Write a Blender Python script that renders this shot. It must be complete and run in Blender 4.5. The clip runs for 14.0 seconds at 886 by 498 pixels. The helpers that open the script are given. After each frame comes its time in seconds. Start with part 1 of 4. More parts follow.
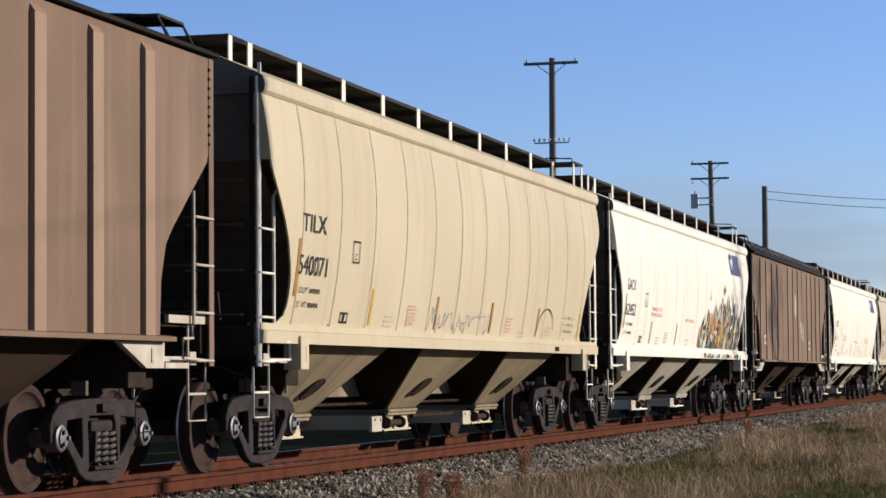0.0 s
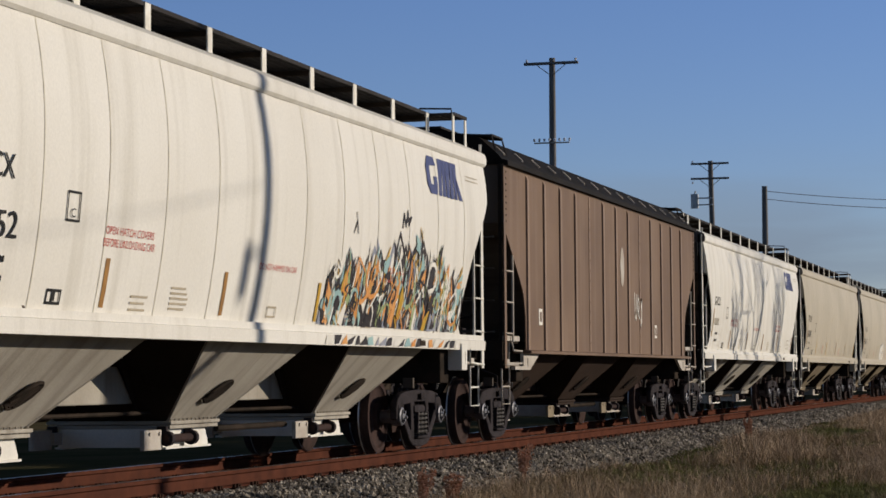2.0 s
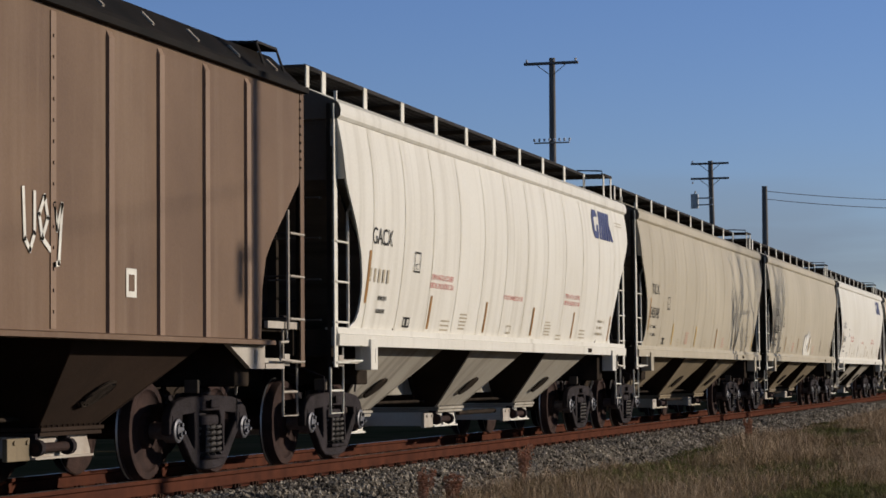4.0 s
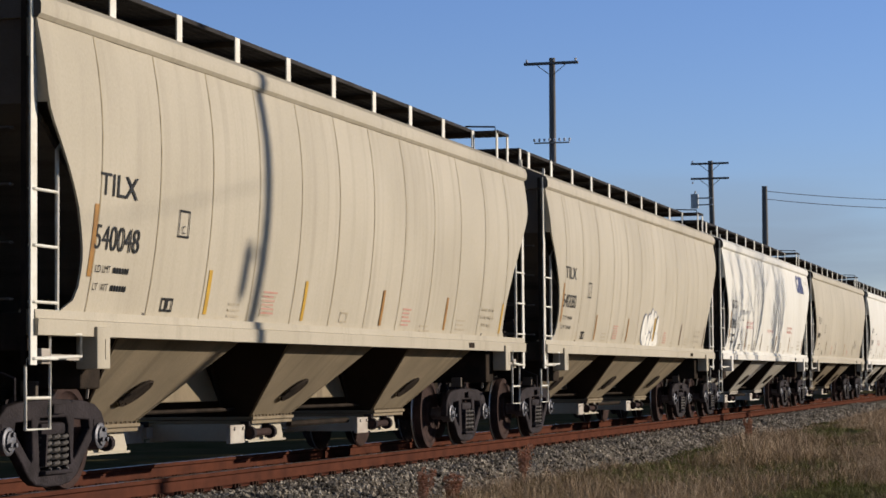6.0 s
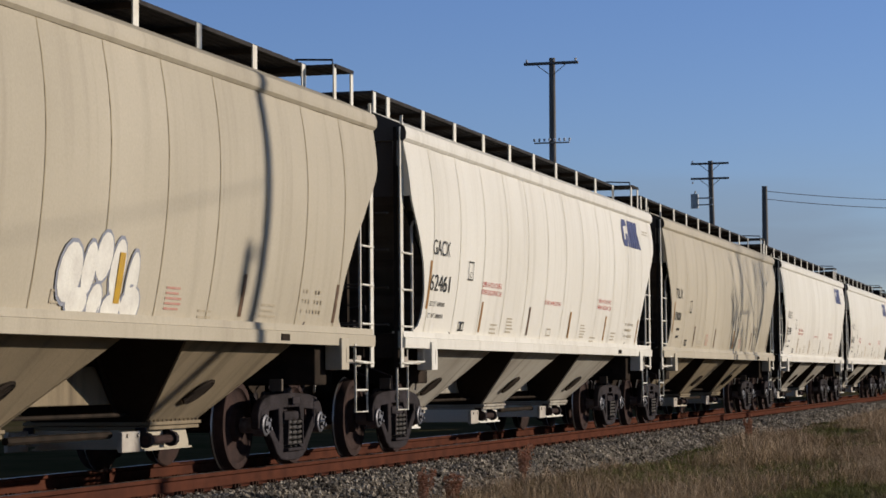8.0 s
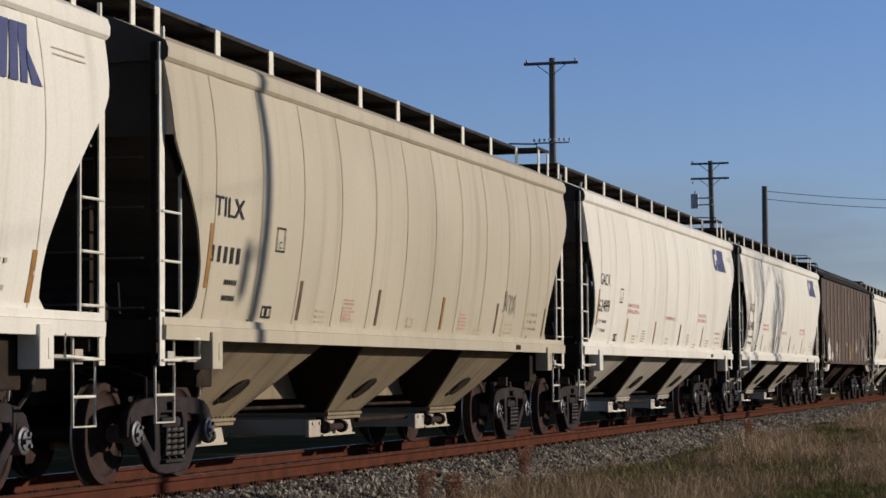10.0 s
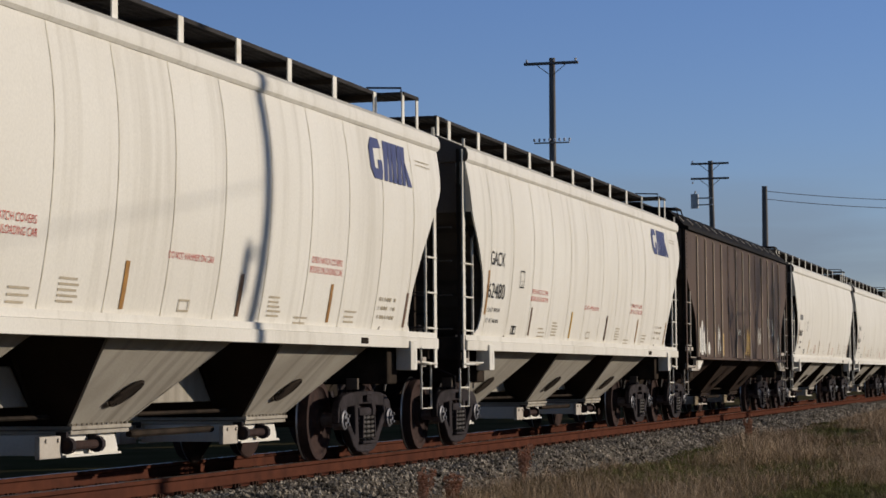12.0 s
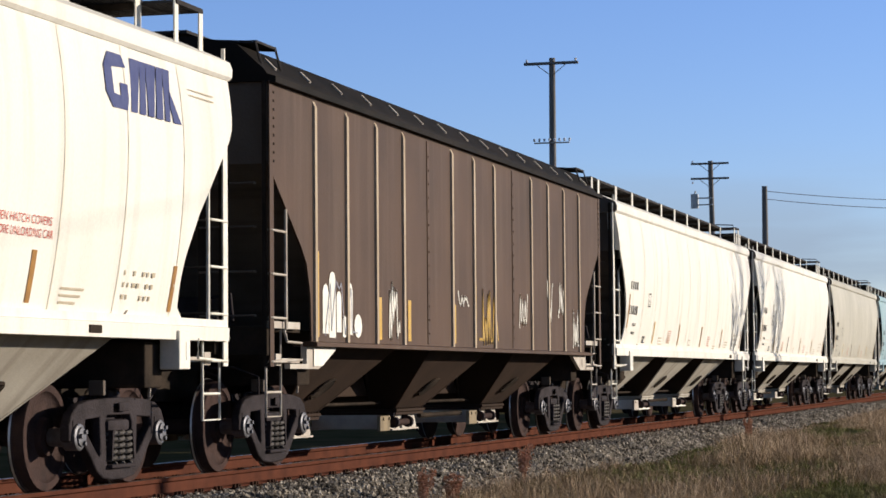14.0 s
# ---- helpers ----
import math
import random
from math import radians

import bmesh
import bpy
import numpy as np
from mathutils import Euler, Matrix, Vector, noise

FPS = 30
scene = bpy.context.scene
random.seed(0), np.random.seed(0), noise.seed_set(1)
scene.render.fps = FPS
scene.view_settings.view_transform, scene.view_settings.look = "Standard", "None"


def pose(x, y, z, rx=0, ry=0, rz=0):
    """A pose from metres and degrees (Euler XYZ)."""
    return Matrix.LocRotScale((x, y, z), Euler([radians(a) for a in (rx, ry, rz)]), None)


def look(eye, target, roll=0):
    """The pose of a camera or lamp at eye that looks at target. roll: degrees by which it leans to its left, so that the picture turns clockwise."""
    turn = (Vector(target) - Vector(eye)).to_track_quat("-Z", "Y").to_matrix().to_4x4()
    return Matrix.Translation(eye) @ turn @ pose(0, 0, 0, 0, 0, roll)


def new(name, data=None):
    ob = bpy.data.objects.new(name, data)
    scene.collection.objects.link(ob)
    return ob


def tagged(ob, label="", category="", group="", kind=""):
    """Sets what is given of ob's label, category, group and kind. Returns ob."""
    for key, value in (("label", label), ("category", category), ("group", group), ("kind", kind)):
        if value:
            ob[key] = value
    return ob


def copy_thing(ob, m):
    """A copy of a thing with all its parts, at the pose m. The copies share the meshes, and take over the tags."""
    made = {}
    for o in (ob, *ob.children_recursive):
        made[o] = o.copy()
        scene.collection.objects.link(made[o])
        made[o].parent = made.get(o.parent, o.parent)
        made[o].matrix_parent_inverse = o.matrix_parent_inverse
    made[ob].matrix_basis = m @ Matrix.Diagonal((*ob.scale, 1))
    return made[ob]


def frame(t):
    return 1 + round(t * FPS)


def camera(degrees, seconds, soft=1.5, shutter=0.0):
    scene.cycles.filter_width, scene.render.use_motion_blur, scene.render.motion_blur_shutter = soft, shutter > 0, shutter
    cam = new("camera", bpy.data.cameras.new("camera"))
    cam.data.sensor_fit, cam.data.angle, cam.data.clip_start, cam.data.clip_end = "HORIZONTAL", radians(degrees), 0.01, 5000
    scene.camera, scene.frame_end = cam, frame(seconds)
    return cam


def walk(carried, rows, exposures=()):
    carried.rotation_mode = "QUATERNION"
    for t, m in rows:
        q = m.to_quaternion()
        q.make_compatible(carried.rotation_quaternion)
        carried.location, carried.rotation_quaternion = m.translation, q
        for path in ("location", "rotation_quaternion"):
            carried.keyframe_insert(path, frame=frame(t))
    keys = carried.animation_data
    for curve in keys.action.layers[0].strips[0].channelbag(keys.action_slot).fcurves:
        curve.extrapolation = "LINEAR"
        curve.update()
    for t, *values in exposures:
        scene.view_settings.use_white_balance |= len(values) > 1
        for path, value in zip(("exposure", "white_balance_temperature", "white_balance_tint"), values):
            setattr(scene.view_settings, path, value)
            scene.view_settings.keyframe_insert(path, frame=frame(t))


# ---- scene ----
# ---- the camera: on a tripod beside the line, long lens ----
cam = camera(21.2, 14.0, soft=1.6)
CAMPOSE = pose(9.271, 0, 0.929, 0, 0, 15.234) @ pose(0, 0, 0, 93.11) @ pose(0, 0, 0, 0, 0, -0.48)
EXPOSURES = [(t, e, 6500, 10) for t, e in ((0, 0.3), (0.5, 0), (1, -0.29), (1.5, -0.28), (2, -0.36), (2.5, 0.12), (2.8, 0.3), (3.8, -0.3), (5, -0.5), (5.5, -0.08), (6, 0.0),
                                           (6.5, 0.06), (7, 0.08), (7.5, -0.09), (8, -0.26), (8.5, -0.38), (10, -0.3), (11, -0.2), (12, -0.43), (13, -0.25), (13.5, -0.1), (14, 0.33))]
walk(cam, [(0.0, CAMPOSE), (14.0, CAMPOSE)], EXPOSURES)

# ---- sun and sky ----
SUN = Vector((1.0, 0.55, 0.26)).normalized()
world = bpy.data.worlds.new("sky")
scene.world = world
world.use_nodes = True
wn, wl = world.node_tree.nodes, world.node_tree.links
sky = wn.new("ShaderNodeTexSky")
sky.sky_type, sky.sun_disc = "NISHITA", False
sky.sun_elevation = math.asin(SUN.z)
sky.sun_rotation = math.atan2(SUN.x, SUN.y)
sky.air_density, sky.dust_density, sky.ozone_density = 1.0, 0.1, 3.0
tint = wn.new("ShaderNodeMix")
tint.data_type, tint.blend_type = "RGBA", "MULTIPLY"
tint.inputs["Factor"].default_value = 1.0
wl.new(sky.outputs[0], tint.inputs["A"])
# the air's tint fades from the horizon up to a deeper, plainer zenith
height, fade, air = wn.new("ShaderNodeSeparateXYZ"), wn.new("ShaderNodeMapRange"), wn.new("ShaderNodeMix")
fade.inputs["From Min"].default_value, fade.inputs["From Max"].default_value = 0.16, 0.42
air.data_type = "RGBA"
air.inputs["A"].default_value, air.inputs["B"].default_value = (1.03, 1.10, 1.62, 1), (0.72, 0.61, 0.53, 1)
wl.new(height.outputs["Z"], fade.inputs["Value"])
wl.new(fade.outputs[0], air.inputs["Factor"])
wl.new(air.outputs["Result"], tint.inputs["B"])
# thin cloud low in the sky
wco, wmap, wnoise = wn.new("ShaderNodeTexCoord"), wn.new("ShaderNodeMapping"), wn.new("ShaderNodeTexNoise")
wmap.inputs["Scale"].default_value = (3.5, 3.5, 26.0)
wl.new(wco.outputs["Generated"], wmap.inputs["Vector"])
wl.new(wmap.outputs[0], wnoise.inputs["Vector"])
wnoise.inputs["Scale"].default_value, wnoise.inputs["Detail"].default_value = 1.6, 5
cut, sep, low, both = wn.new("ShaderNodeMapRange"), wn.new("ShaderNodeSeparateXYZ"), wn.new("ShaderNodeMapRange"), wn.new("ShaderNodeMath")
cut.inputs["From Min"].default_value, cut.inputs["From Max"].default_value, cut.inputs["To Max"].default_value = 0.38, 0.62, 0.7
wl.new(wnoise.outputs["Fac"], cut.inputs["Value"])
wl.new(wco.outputs["Generated"], sep.inputs[0])
wl.new(wco.outputs["Generated"], height.inputs[0])
low.inputs["From Min"].default_value, low.inputs["From Max"].default_value = 0.098, 0.055
wl.new(sep.outputs["Z"], low.inputs["Value"])
both.operation = "MULTIPLY"
wl.new(cut.outputs[0], both.inputs[0])
wl.new(low.outputs[0], both.inputs[1])
cloud = wn.new("ShaderNodeMix")
cloud.data_type = "RGBA"
cloud.inputs["B"].default_value = (2.8, 3.5, 4.6, 1)
wl.new(both.outputs[0], cloud.inputs["Factor"])
wl.new(tint.outputs["Result"], cloud.inputs["A"])
wl.new(cloud.outputs["Result"], wn["Background"].inputs["Color"])
wn["Background"].inputs["Strength"].default_value = 0.094
sun = new("sun", bpy.data.lights.new("sun", "SUN"))
sun.data.energy, sun.data.angle, sun.data.color = 5.0, radians(0.6), (1.0, 0.89, 0.74)
sun.matrix_world = look(SUN * 100, (0, 0, 0))

# ---- materials ----


def mat(name, col, col2=None, rough=0.6, metal=0.0, stretch=(1, 1, 1), scale=3.0, lo=0.35, hi=0.7, fine=40.0, bump=0.15,
        vary=0.0, island=False, streak=None, streak_amt=0.5):
    """A procedural paint, metal or earth: two tones mixed by a large noise, a finer grain, relief, wear streaks."""
    m = bpy.data.materials.new(name)
    m.use_nodes = True
    n, l = m.node_tree.nodes, m.node_tree.links
    b = n["Principled BSDF"]
    b.inputs["Roughness"].default_value, b.inputs["Metallic"].default_value = rough, metal
    b.inputs["Specular IOR Level"].default_value = 0.5 if metal > 0.2 or rough < 0.4 else 0.0 if rough > 0.84 else 0.05 if rough > 0.65 else 0.12
    co = n.new("ShaderNodeTexCoord")
    mp = n.new("ShaderNodeMapping")
    mp.inputs["Scale"].default_value = stretch
    l.new(co.outputs["Object"], mp.inputs["Vector"])
    info = n.new("ShaderNodeObjectInfo")
    big = n.new("ShaderNodeTexNoise")
    big.noise_dimensions = "4D"
    big.inputs["Scale"].default_value, big.inputs["Detail"].default_value = scale, 6
    l.new(mp.outputs[0], big.inputs["Vector"])
    mul = n.new("ShaderNodeMath")
    mul.operation = "MULTIPLY"
    mul.inputs[1].default_value = 37.0
    l.new(info.outputs["Random"], mul.inputs[0])
    l.new(mul.outputs[0], big.inputs["W"])
    ramp = n.new("ShaderNodeMapRange")
    ramp.inputs["From Min"].default_value, ramp.inputs["From Max"].default_value = lo, hi
    l.new(big.outputs["Fac"], ramp.inputs["Value"])
    mix = n.new("ShaderNodeMix")
    mix.data_type = "RGBA"
    mix.inputs["A"].default_value = (*col, 1)
    mix.inputs["B"].default_value = (*(col2 or tuple(c * 0.8 for c in col)), 1)
    l.new(ramp.outputs[0], mix.inputs["Factor"])
    out = mix.outputs["Result"]
    grain = n.new("ShaderNodeTexNoise")
    grain.inputs["Scale"].default_value, grain.inputs["Detail"].default_value = fine, 5
    l.new(co.outputs["Object"], grain.inputs["Vector"])
    if streak:
        smp = n.new("ShaderNodeMapping")
        smp.inputs["Scale"].default_value = (0.3, 5.0, 0.32)
        l.new(co.outputs["Object"], smp.inputs["Vector"])
        sn = n.new("ShaderNodeTexNoise")
        sn.noise_dimensions = "4D"
        sn.inputs["Scale"].default_value, sn.inputs["Detail"].default_value = 1.0, 5
        l.new(smp.outputs[0], sn.inputs["Vector"])
        l.new(mul.outputs[0], sn.inputs["W"])
        sr = n.new("ShaderNodeMapRange")
        sr.inputs["From Min"].default_value, sr.inputs["From Max"].default_value = 0.5, 0.78
        sr.inputs["To Max"].default_value = streak_amt
        l.new(sn.outputs["Fac"], sr.inputs["Value"])
        sm = n.new("ShaderNodeMix")
        sm.data_type = "RGBA"
        sm.inputs["B"].default_value = (*streak, 1)
        l.new(sr.outputs[0], sm.inputs["Factor"])
        l.new(out, sm.inputs["A"])
        out = sm.outputs["Result"]
    hsv = n.new("ShaderNodeHueSaturation")
    l.new(out, hsv.inputs["Color"])
    val = n.new("ShaderNodeMapRange")
    val.inputs["To Min"].default_value, val.inputs["To Max"].default_value = 1 - 0.12 - vary, 1 + 0.12 + vary
    if island:
        geo = n.new("ShaderNodeNewGeometry")
        l.new(geo.outputs["Random Per Island"], val.inputs["Value"])
    elif vary:
        l.new(info.outputs["Random"], val.inputs["Value"])
    else:
        l.new(grain.outputs["Fac"], val.inputs["Value"])
    l.new(val.outputs[0], hsv.inputs["Value"])
    l.new(hsv.outputs[0], b.inputs["Base Color"])
    if bump:
        bp = n.new("ShaderNodeBump")
        bp.inputs["Strength"].default_value, bp.inputs["Distance"].default_value = bump, 0.02
        l.new(grain.outputs["Fac"], bp.inputs["Height"])
        l.new(bp.outputs[0], b.inputs["Normal"])
    return m


CREAM = mat("cream_paint", (0.70, 0.675, 0.62), (0.64, 0.61, 0.55), rough=0.5, scale=0.5, streak=(0.42, 0.385, 0.32), streak_amt=0.5, bump=0.05)
TAN = mat("tan_paint", (0.47, 0.41, 0.3), (0.41, 0.35, 0.25), rough=0.55, scale=0.5, streak=(0.29, 0.24, 0.17), streak_amt=0.4, bump=0.05)
TANGREY = mat("greyed_tan_paint", (0.46, 0.41, 0.325), (0.39, 0.345, 0.268), rough=0.55, scale=0.5, streak=(0.27, 0.232, 0.178), streak_amt=0.5, bump=0.05)
STONEPAINT = mat("stone_grey_paint", (0.44, 0.42, 0.36), (0.36, 0.34, 0.29), rough=0.55, scale=0.6, streak=(0.24, 0.22, 0.19), streak_amt=0.6, bump=0.05)
BLUEISH = mat("pale_blue_paint", (0.27, 0.39, 0.43), (0.22, 0.33, 0.37), rough=0.5, scale=0.5, streak=(0.224, 0.258, 0.258), streak_amt=0.4, bump=0.05)
BROWN = mat("boxcar_brown_paint", (0.178, 0.114, 0.075), (0.128, 0.08, 0.054), rough=0.6, scale=0.8, streak=(0.25, 0.18, 0.13), streak_amt=0.5, bump=0.08)
RUSSET = mat("faded_brown_paint", (0.168, 0.108, 0.076), (0.13, 0.083, 0.058), rough=0.6, scale=0.8, streak=(0.25, 0.175, 0.125), streak_amt=0.5, bump=0.08)
# ribs a paler brown than the side sheets
RIBPALE = mat("paler_brown_rib", (0.27, 0.185, 0.132), (0.2, 0.133, 0.094), rough=0.55, scale=1.2, stretch=(1, 1, 0.4), bump=0.08)
# slope sheets: the shade between the hoppers is put into this dark brown
SLOPESHADE = mat("slope_shade_brown", (0.036, 0.027, 0.021), (0.024, 0.018, 0.014), rough=0.9, scale=1.4, bump=0.3)
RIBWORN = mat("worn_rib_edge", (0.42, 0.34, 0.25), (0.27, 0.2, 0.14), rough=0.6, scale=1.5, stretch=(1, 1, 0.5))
DARKBROWN = mat("sooty_brown_paint", (0.084, 0.05, 0.034), (0.055, 0.034, 0.025), rough=0.6, scale=0.8, streak=(0.135, 0.095, 0.07), streak_amt=0.5, bump=0.08)
PLATERUST = mat("tie_plate_rust", (0.055, 0.03, 0.022), (0.035, 0.022, 0.017), rough=0.9, scale=6)
ROOFBLACK = mat("weathered_roof_black", (0.01, 0.009, 0.008), (0.02, 0.016, 0.014), rough=0.7, scale=2)
PALE = mat("pale_bracket_paint", (0.465, 0.427, 0.375), (0.338, 0.285, 0.240), rough=0.6, scale=4)
GRIMY = mat("grimy_cream_paint", (0.38, 0.35, 0.30), (0.29, 0.262, 0.22), rough=0.7, scale=1.5, streak=(0.101, 0.079, 0.065), streak_amt=0.7)
GRIMYTAN = mat("grimy_tan_paint", (0.25, 0.2, 0.135), (0.18, 0.145, 0.1), rough=0.7, scale=1.5, streak=(0.066, 0.053, 0.040), streak_amt=0.7)
GRIMYBROWN = mat("grimy_brown_paint", (0.042, 0.027, 0.020), (0.026, 0.018, 0.014), rough=0.8, scale=1.5)
# end paint darkened to hold the ends' shade, with grime streaks over it
SHADEGRIME = mat("shaded_grimy_end_paint", (0.16, 0.135, 0.115), (0.1, 0.083, 0.07), rough=0.8, scale=1.0, streak=(0.028, 0.025, 0.023), streak_amt=0.8)
TANSEAM = mat("grimy_tan_weld", (0.37, 0.315, 0.22), (0.29, 0.24, 0.165), rough=0.7, scale=2)
SEAM = mat("grimy_weld", (0.66, 0.625, 0.53), (0.53, 0.49, 0.41), rough=0.7, scale=2)
STILE = mat("white_ladder_paint", (0.74, 0.72, 0.66), (0.58, 0.54, 0.46), rough=0.5, scale=6)
GRATING = mat("dark_galvanised_grating", (0.045, 0.042, 0.042), (0.028, 0.025, 0.025), rough=0.8, scale=4)
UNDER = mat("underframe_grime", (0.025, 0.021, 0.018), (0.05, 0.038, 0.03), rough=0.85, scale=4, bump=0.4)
TRUCK = mat("truck_casting_grime", (0.040, 0.033, 0.036), (0.019, 0.016, 0.017), rough=0.75, scale=5, bump=0.5)
SPRING = mat("spring_steel", (0.12, 0.11, 0.105), (0.06, 0.054, 0.05), rough=0.75, scale=8)
WHEEL = mat("wheel_rust", (0.055, 0.034, 0.03), (0.03, 0.021, 0.02), rough=0.8, scale=6, bump=0.4)
TREAD = mat("polished_tread", (0.55, 0.54, 0.53), (0.4, 0.38, 0.37), rough=0.45, metal=1.0, scale=6, bump=0.02)
BEARING = mat("bearing_cap", (0.12, 0.12, 0.14), (0.07, 0.068, 0.072), rough=0.5, metal=0.5, scale=20)
BLACKTXT = mat("black_stencil", (0.012, 0.012, 0.013), (0.03, 0.028, 0.026), rough=0.6, scale=9)
REDTXT = mat("red_stencil", (0.42, 0.06, 0.05), (0.5, 0.14, 0.11), rough=0.6, scale=9)
FADED = mat("faded_stencil", (0.36, 0.31, 0.23), (0.44, 0.38, 0.29), rough=0.6, scale=9)
FADEDRED = mat("faded_red_stencil", (0.446, 0.216, 0.173), (0.475, 0.302, 0.245), rough=0.6, scale=9)
LOGOBLUE = mat("navy_logo_paint", (0.045, 0.055, 0.15), (0.065, 0.075, 0.17), rough=0.5, scale=9)
WHITEP = mat("white_spray", (0.74, 0.72, 0.66), (0.62, 0.59, 0.54), rough=0.6, scale=6)
STRIPY = mat("yellow_reflector", (0.55, 0.33, 0.035), (0.42, 0.25, 0.04), rough=0.35, scale=9)
STRIPO = mat("weathered_orange_reflector", (0.36, 0.19, 0.06), (0.22, 0.12, 0.05), rough=0.4, scale=9)
STRIPD = mat("grimy_reflector", (0.09, 0.06, 0.045), (0.16, 0.09, 0.05), rough=0.5, scale=9)
GORANGE = mat("orange_spray", (0.562, 0.225, 0.053), (0.600, 0.315, 0.120), rough=0.6, scale=6)
GTEAL = mat("teal_spray", (0.300, 0.450, 0.435), (0.240, 0.360, 0.375), rough=0.6, scale=6)
GGREEN = mat("green_spray", (0.294, 0.350, 0.168), (0.245, 0.294, 0.154), rough=0.6, scale=6)
GBLACK = mat("black_spray", (0.02, 0.018, 0.022), (0.05, 0.04, 0.04), rough=0.6, scale=6)
GGREY = mat("grey_spray", (0.22, 0.24, 0.30), (0.3, 0.3, 0.34), rough=0.6, scale=6)
RAILRUST = mat("rail_rust", (0.095, 0.036, 0.023), (0.06, 0.025, 0.018), rough=0.85, scale=4, fine=60, bump=0.4)
RAILTOP = mat("rail_head_polish", (0.5, 0.48, 0.46), (0.36, 0.3, 0.26), rough=0.35, metal=1.0, scale=4, bump=0.03)
TIMBER = mat("creosoted_tie", (0.07, 0.05, 0.038), (0.12, 0.09, 0.07), rough=0.9, stretch=(1, 8, 8), scale=3, bump=0.6)
BALLAST = mat("ballast_bed", (0.2, 0.175, 0.15), (0.1, 0.088, 0.073), rough=0.95, scale=16, fine=70, bump=1.0)
STONE = mat("ballast_stone", (0.38, 0.335, 0.28), (0.10, 0.086, 0.072), rough=0.9, scale=2.0, vary=0.55, island=True, bump=0.2)
SOIL = mat("dry_turf_ground", (0.115, 0.09, 0.053), (0.063, 0.06, 0.028), rough=1.0, scale=0.5, fine=25, bump=1.0)
STRAW = mat("bleached_straw", (0.50, 0.385, 0.275), (0.38, 0.28, 0.195), rough=0.9, scale=0.3, vary=0.25, island=True, bump=0)
DRY = mat("dry_grass", (0.335, 0.252, 0.164), (0.21, 0.158, 0.098), rough=0.9, scale=0.3, vary=0.3, island=True, bump=0)
GREEN = mat("green_grass", (0.135, 0.145, 0.048), (0.21, 0.20, 0.09), rough=0.8, scale=0.3, vary=0.3, island=True, bump=0)
DOCK = mat("dried_dock", (0.42, 0.22, 0.14), (0.46, 0.27, 0.18), rough=0.9, scale=3, vary=0.3, island=True, bump=0)
POLEWOOD = mat("weathered_pole_wood", (0.21, 0.2, 0.195), (0.13, 0.12, 0.115), rough=0.9, stretch=(6, 6, 0.4), scale=2, bump=0.5)
PORCELAIN = mat("pale_insulator", (0.70, 0.70, 0.72), (0.55, 0.56, 0.6), rough=0.2, scale=9, bump=0)
STEELGREY = mat("grey_transformer_paint", (0.58, 0.6, 0.6), (0.46, 0.47, 0.48), rough=0.4, scale=5)
WIRE = mat("weathered_line_wire", (0.07, 0.075, 0.085), rough=0.9, bump=0)
BARK = mat("bare_bark", (0.13, 0.11, 0.09), (0.09, 0.07, 0.06), rough=0.95, stretch=(5, 5, 1), scale=3, bump=0.6)

# ---- building blocks ----


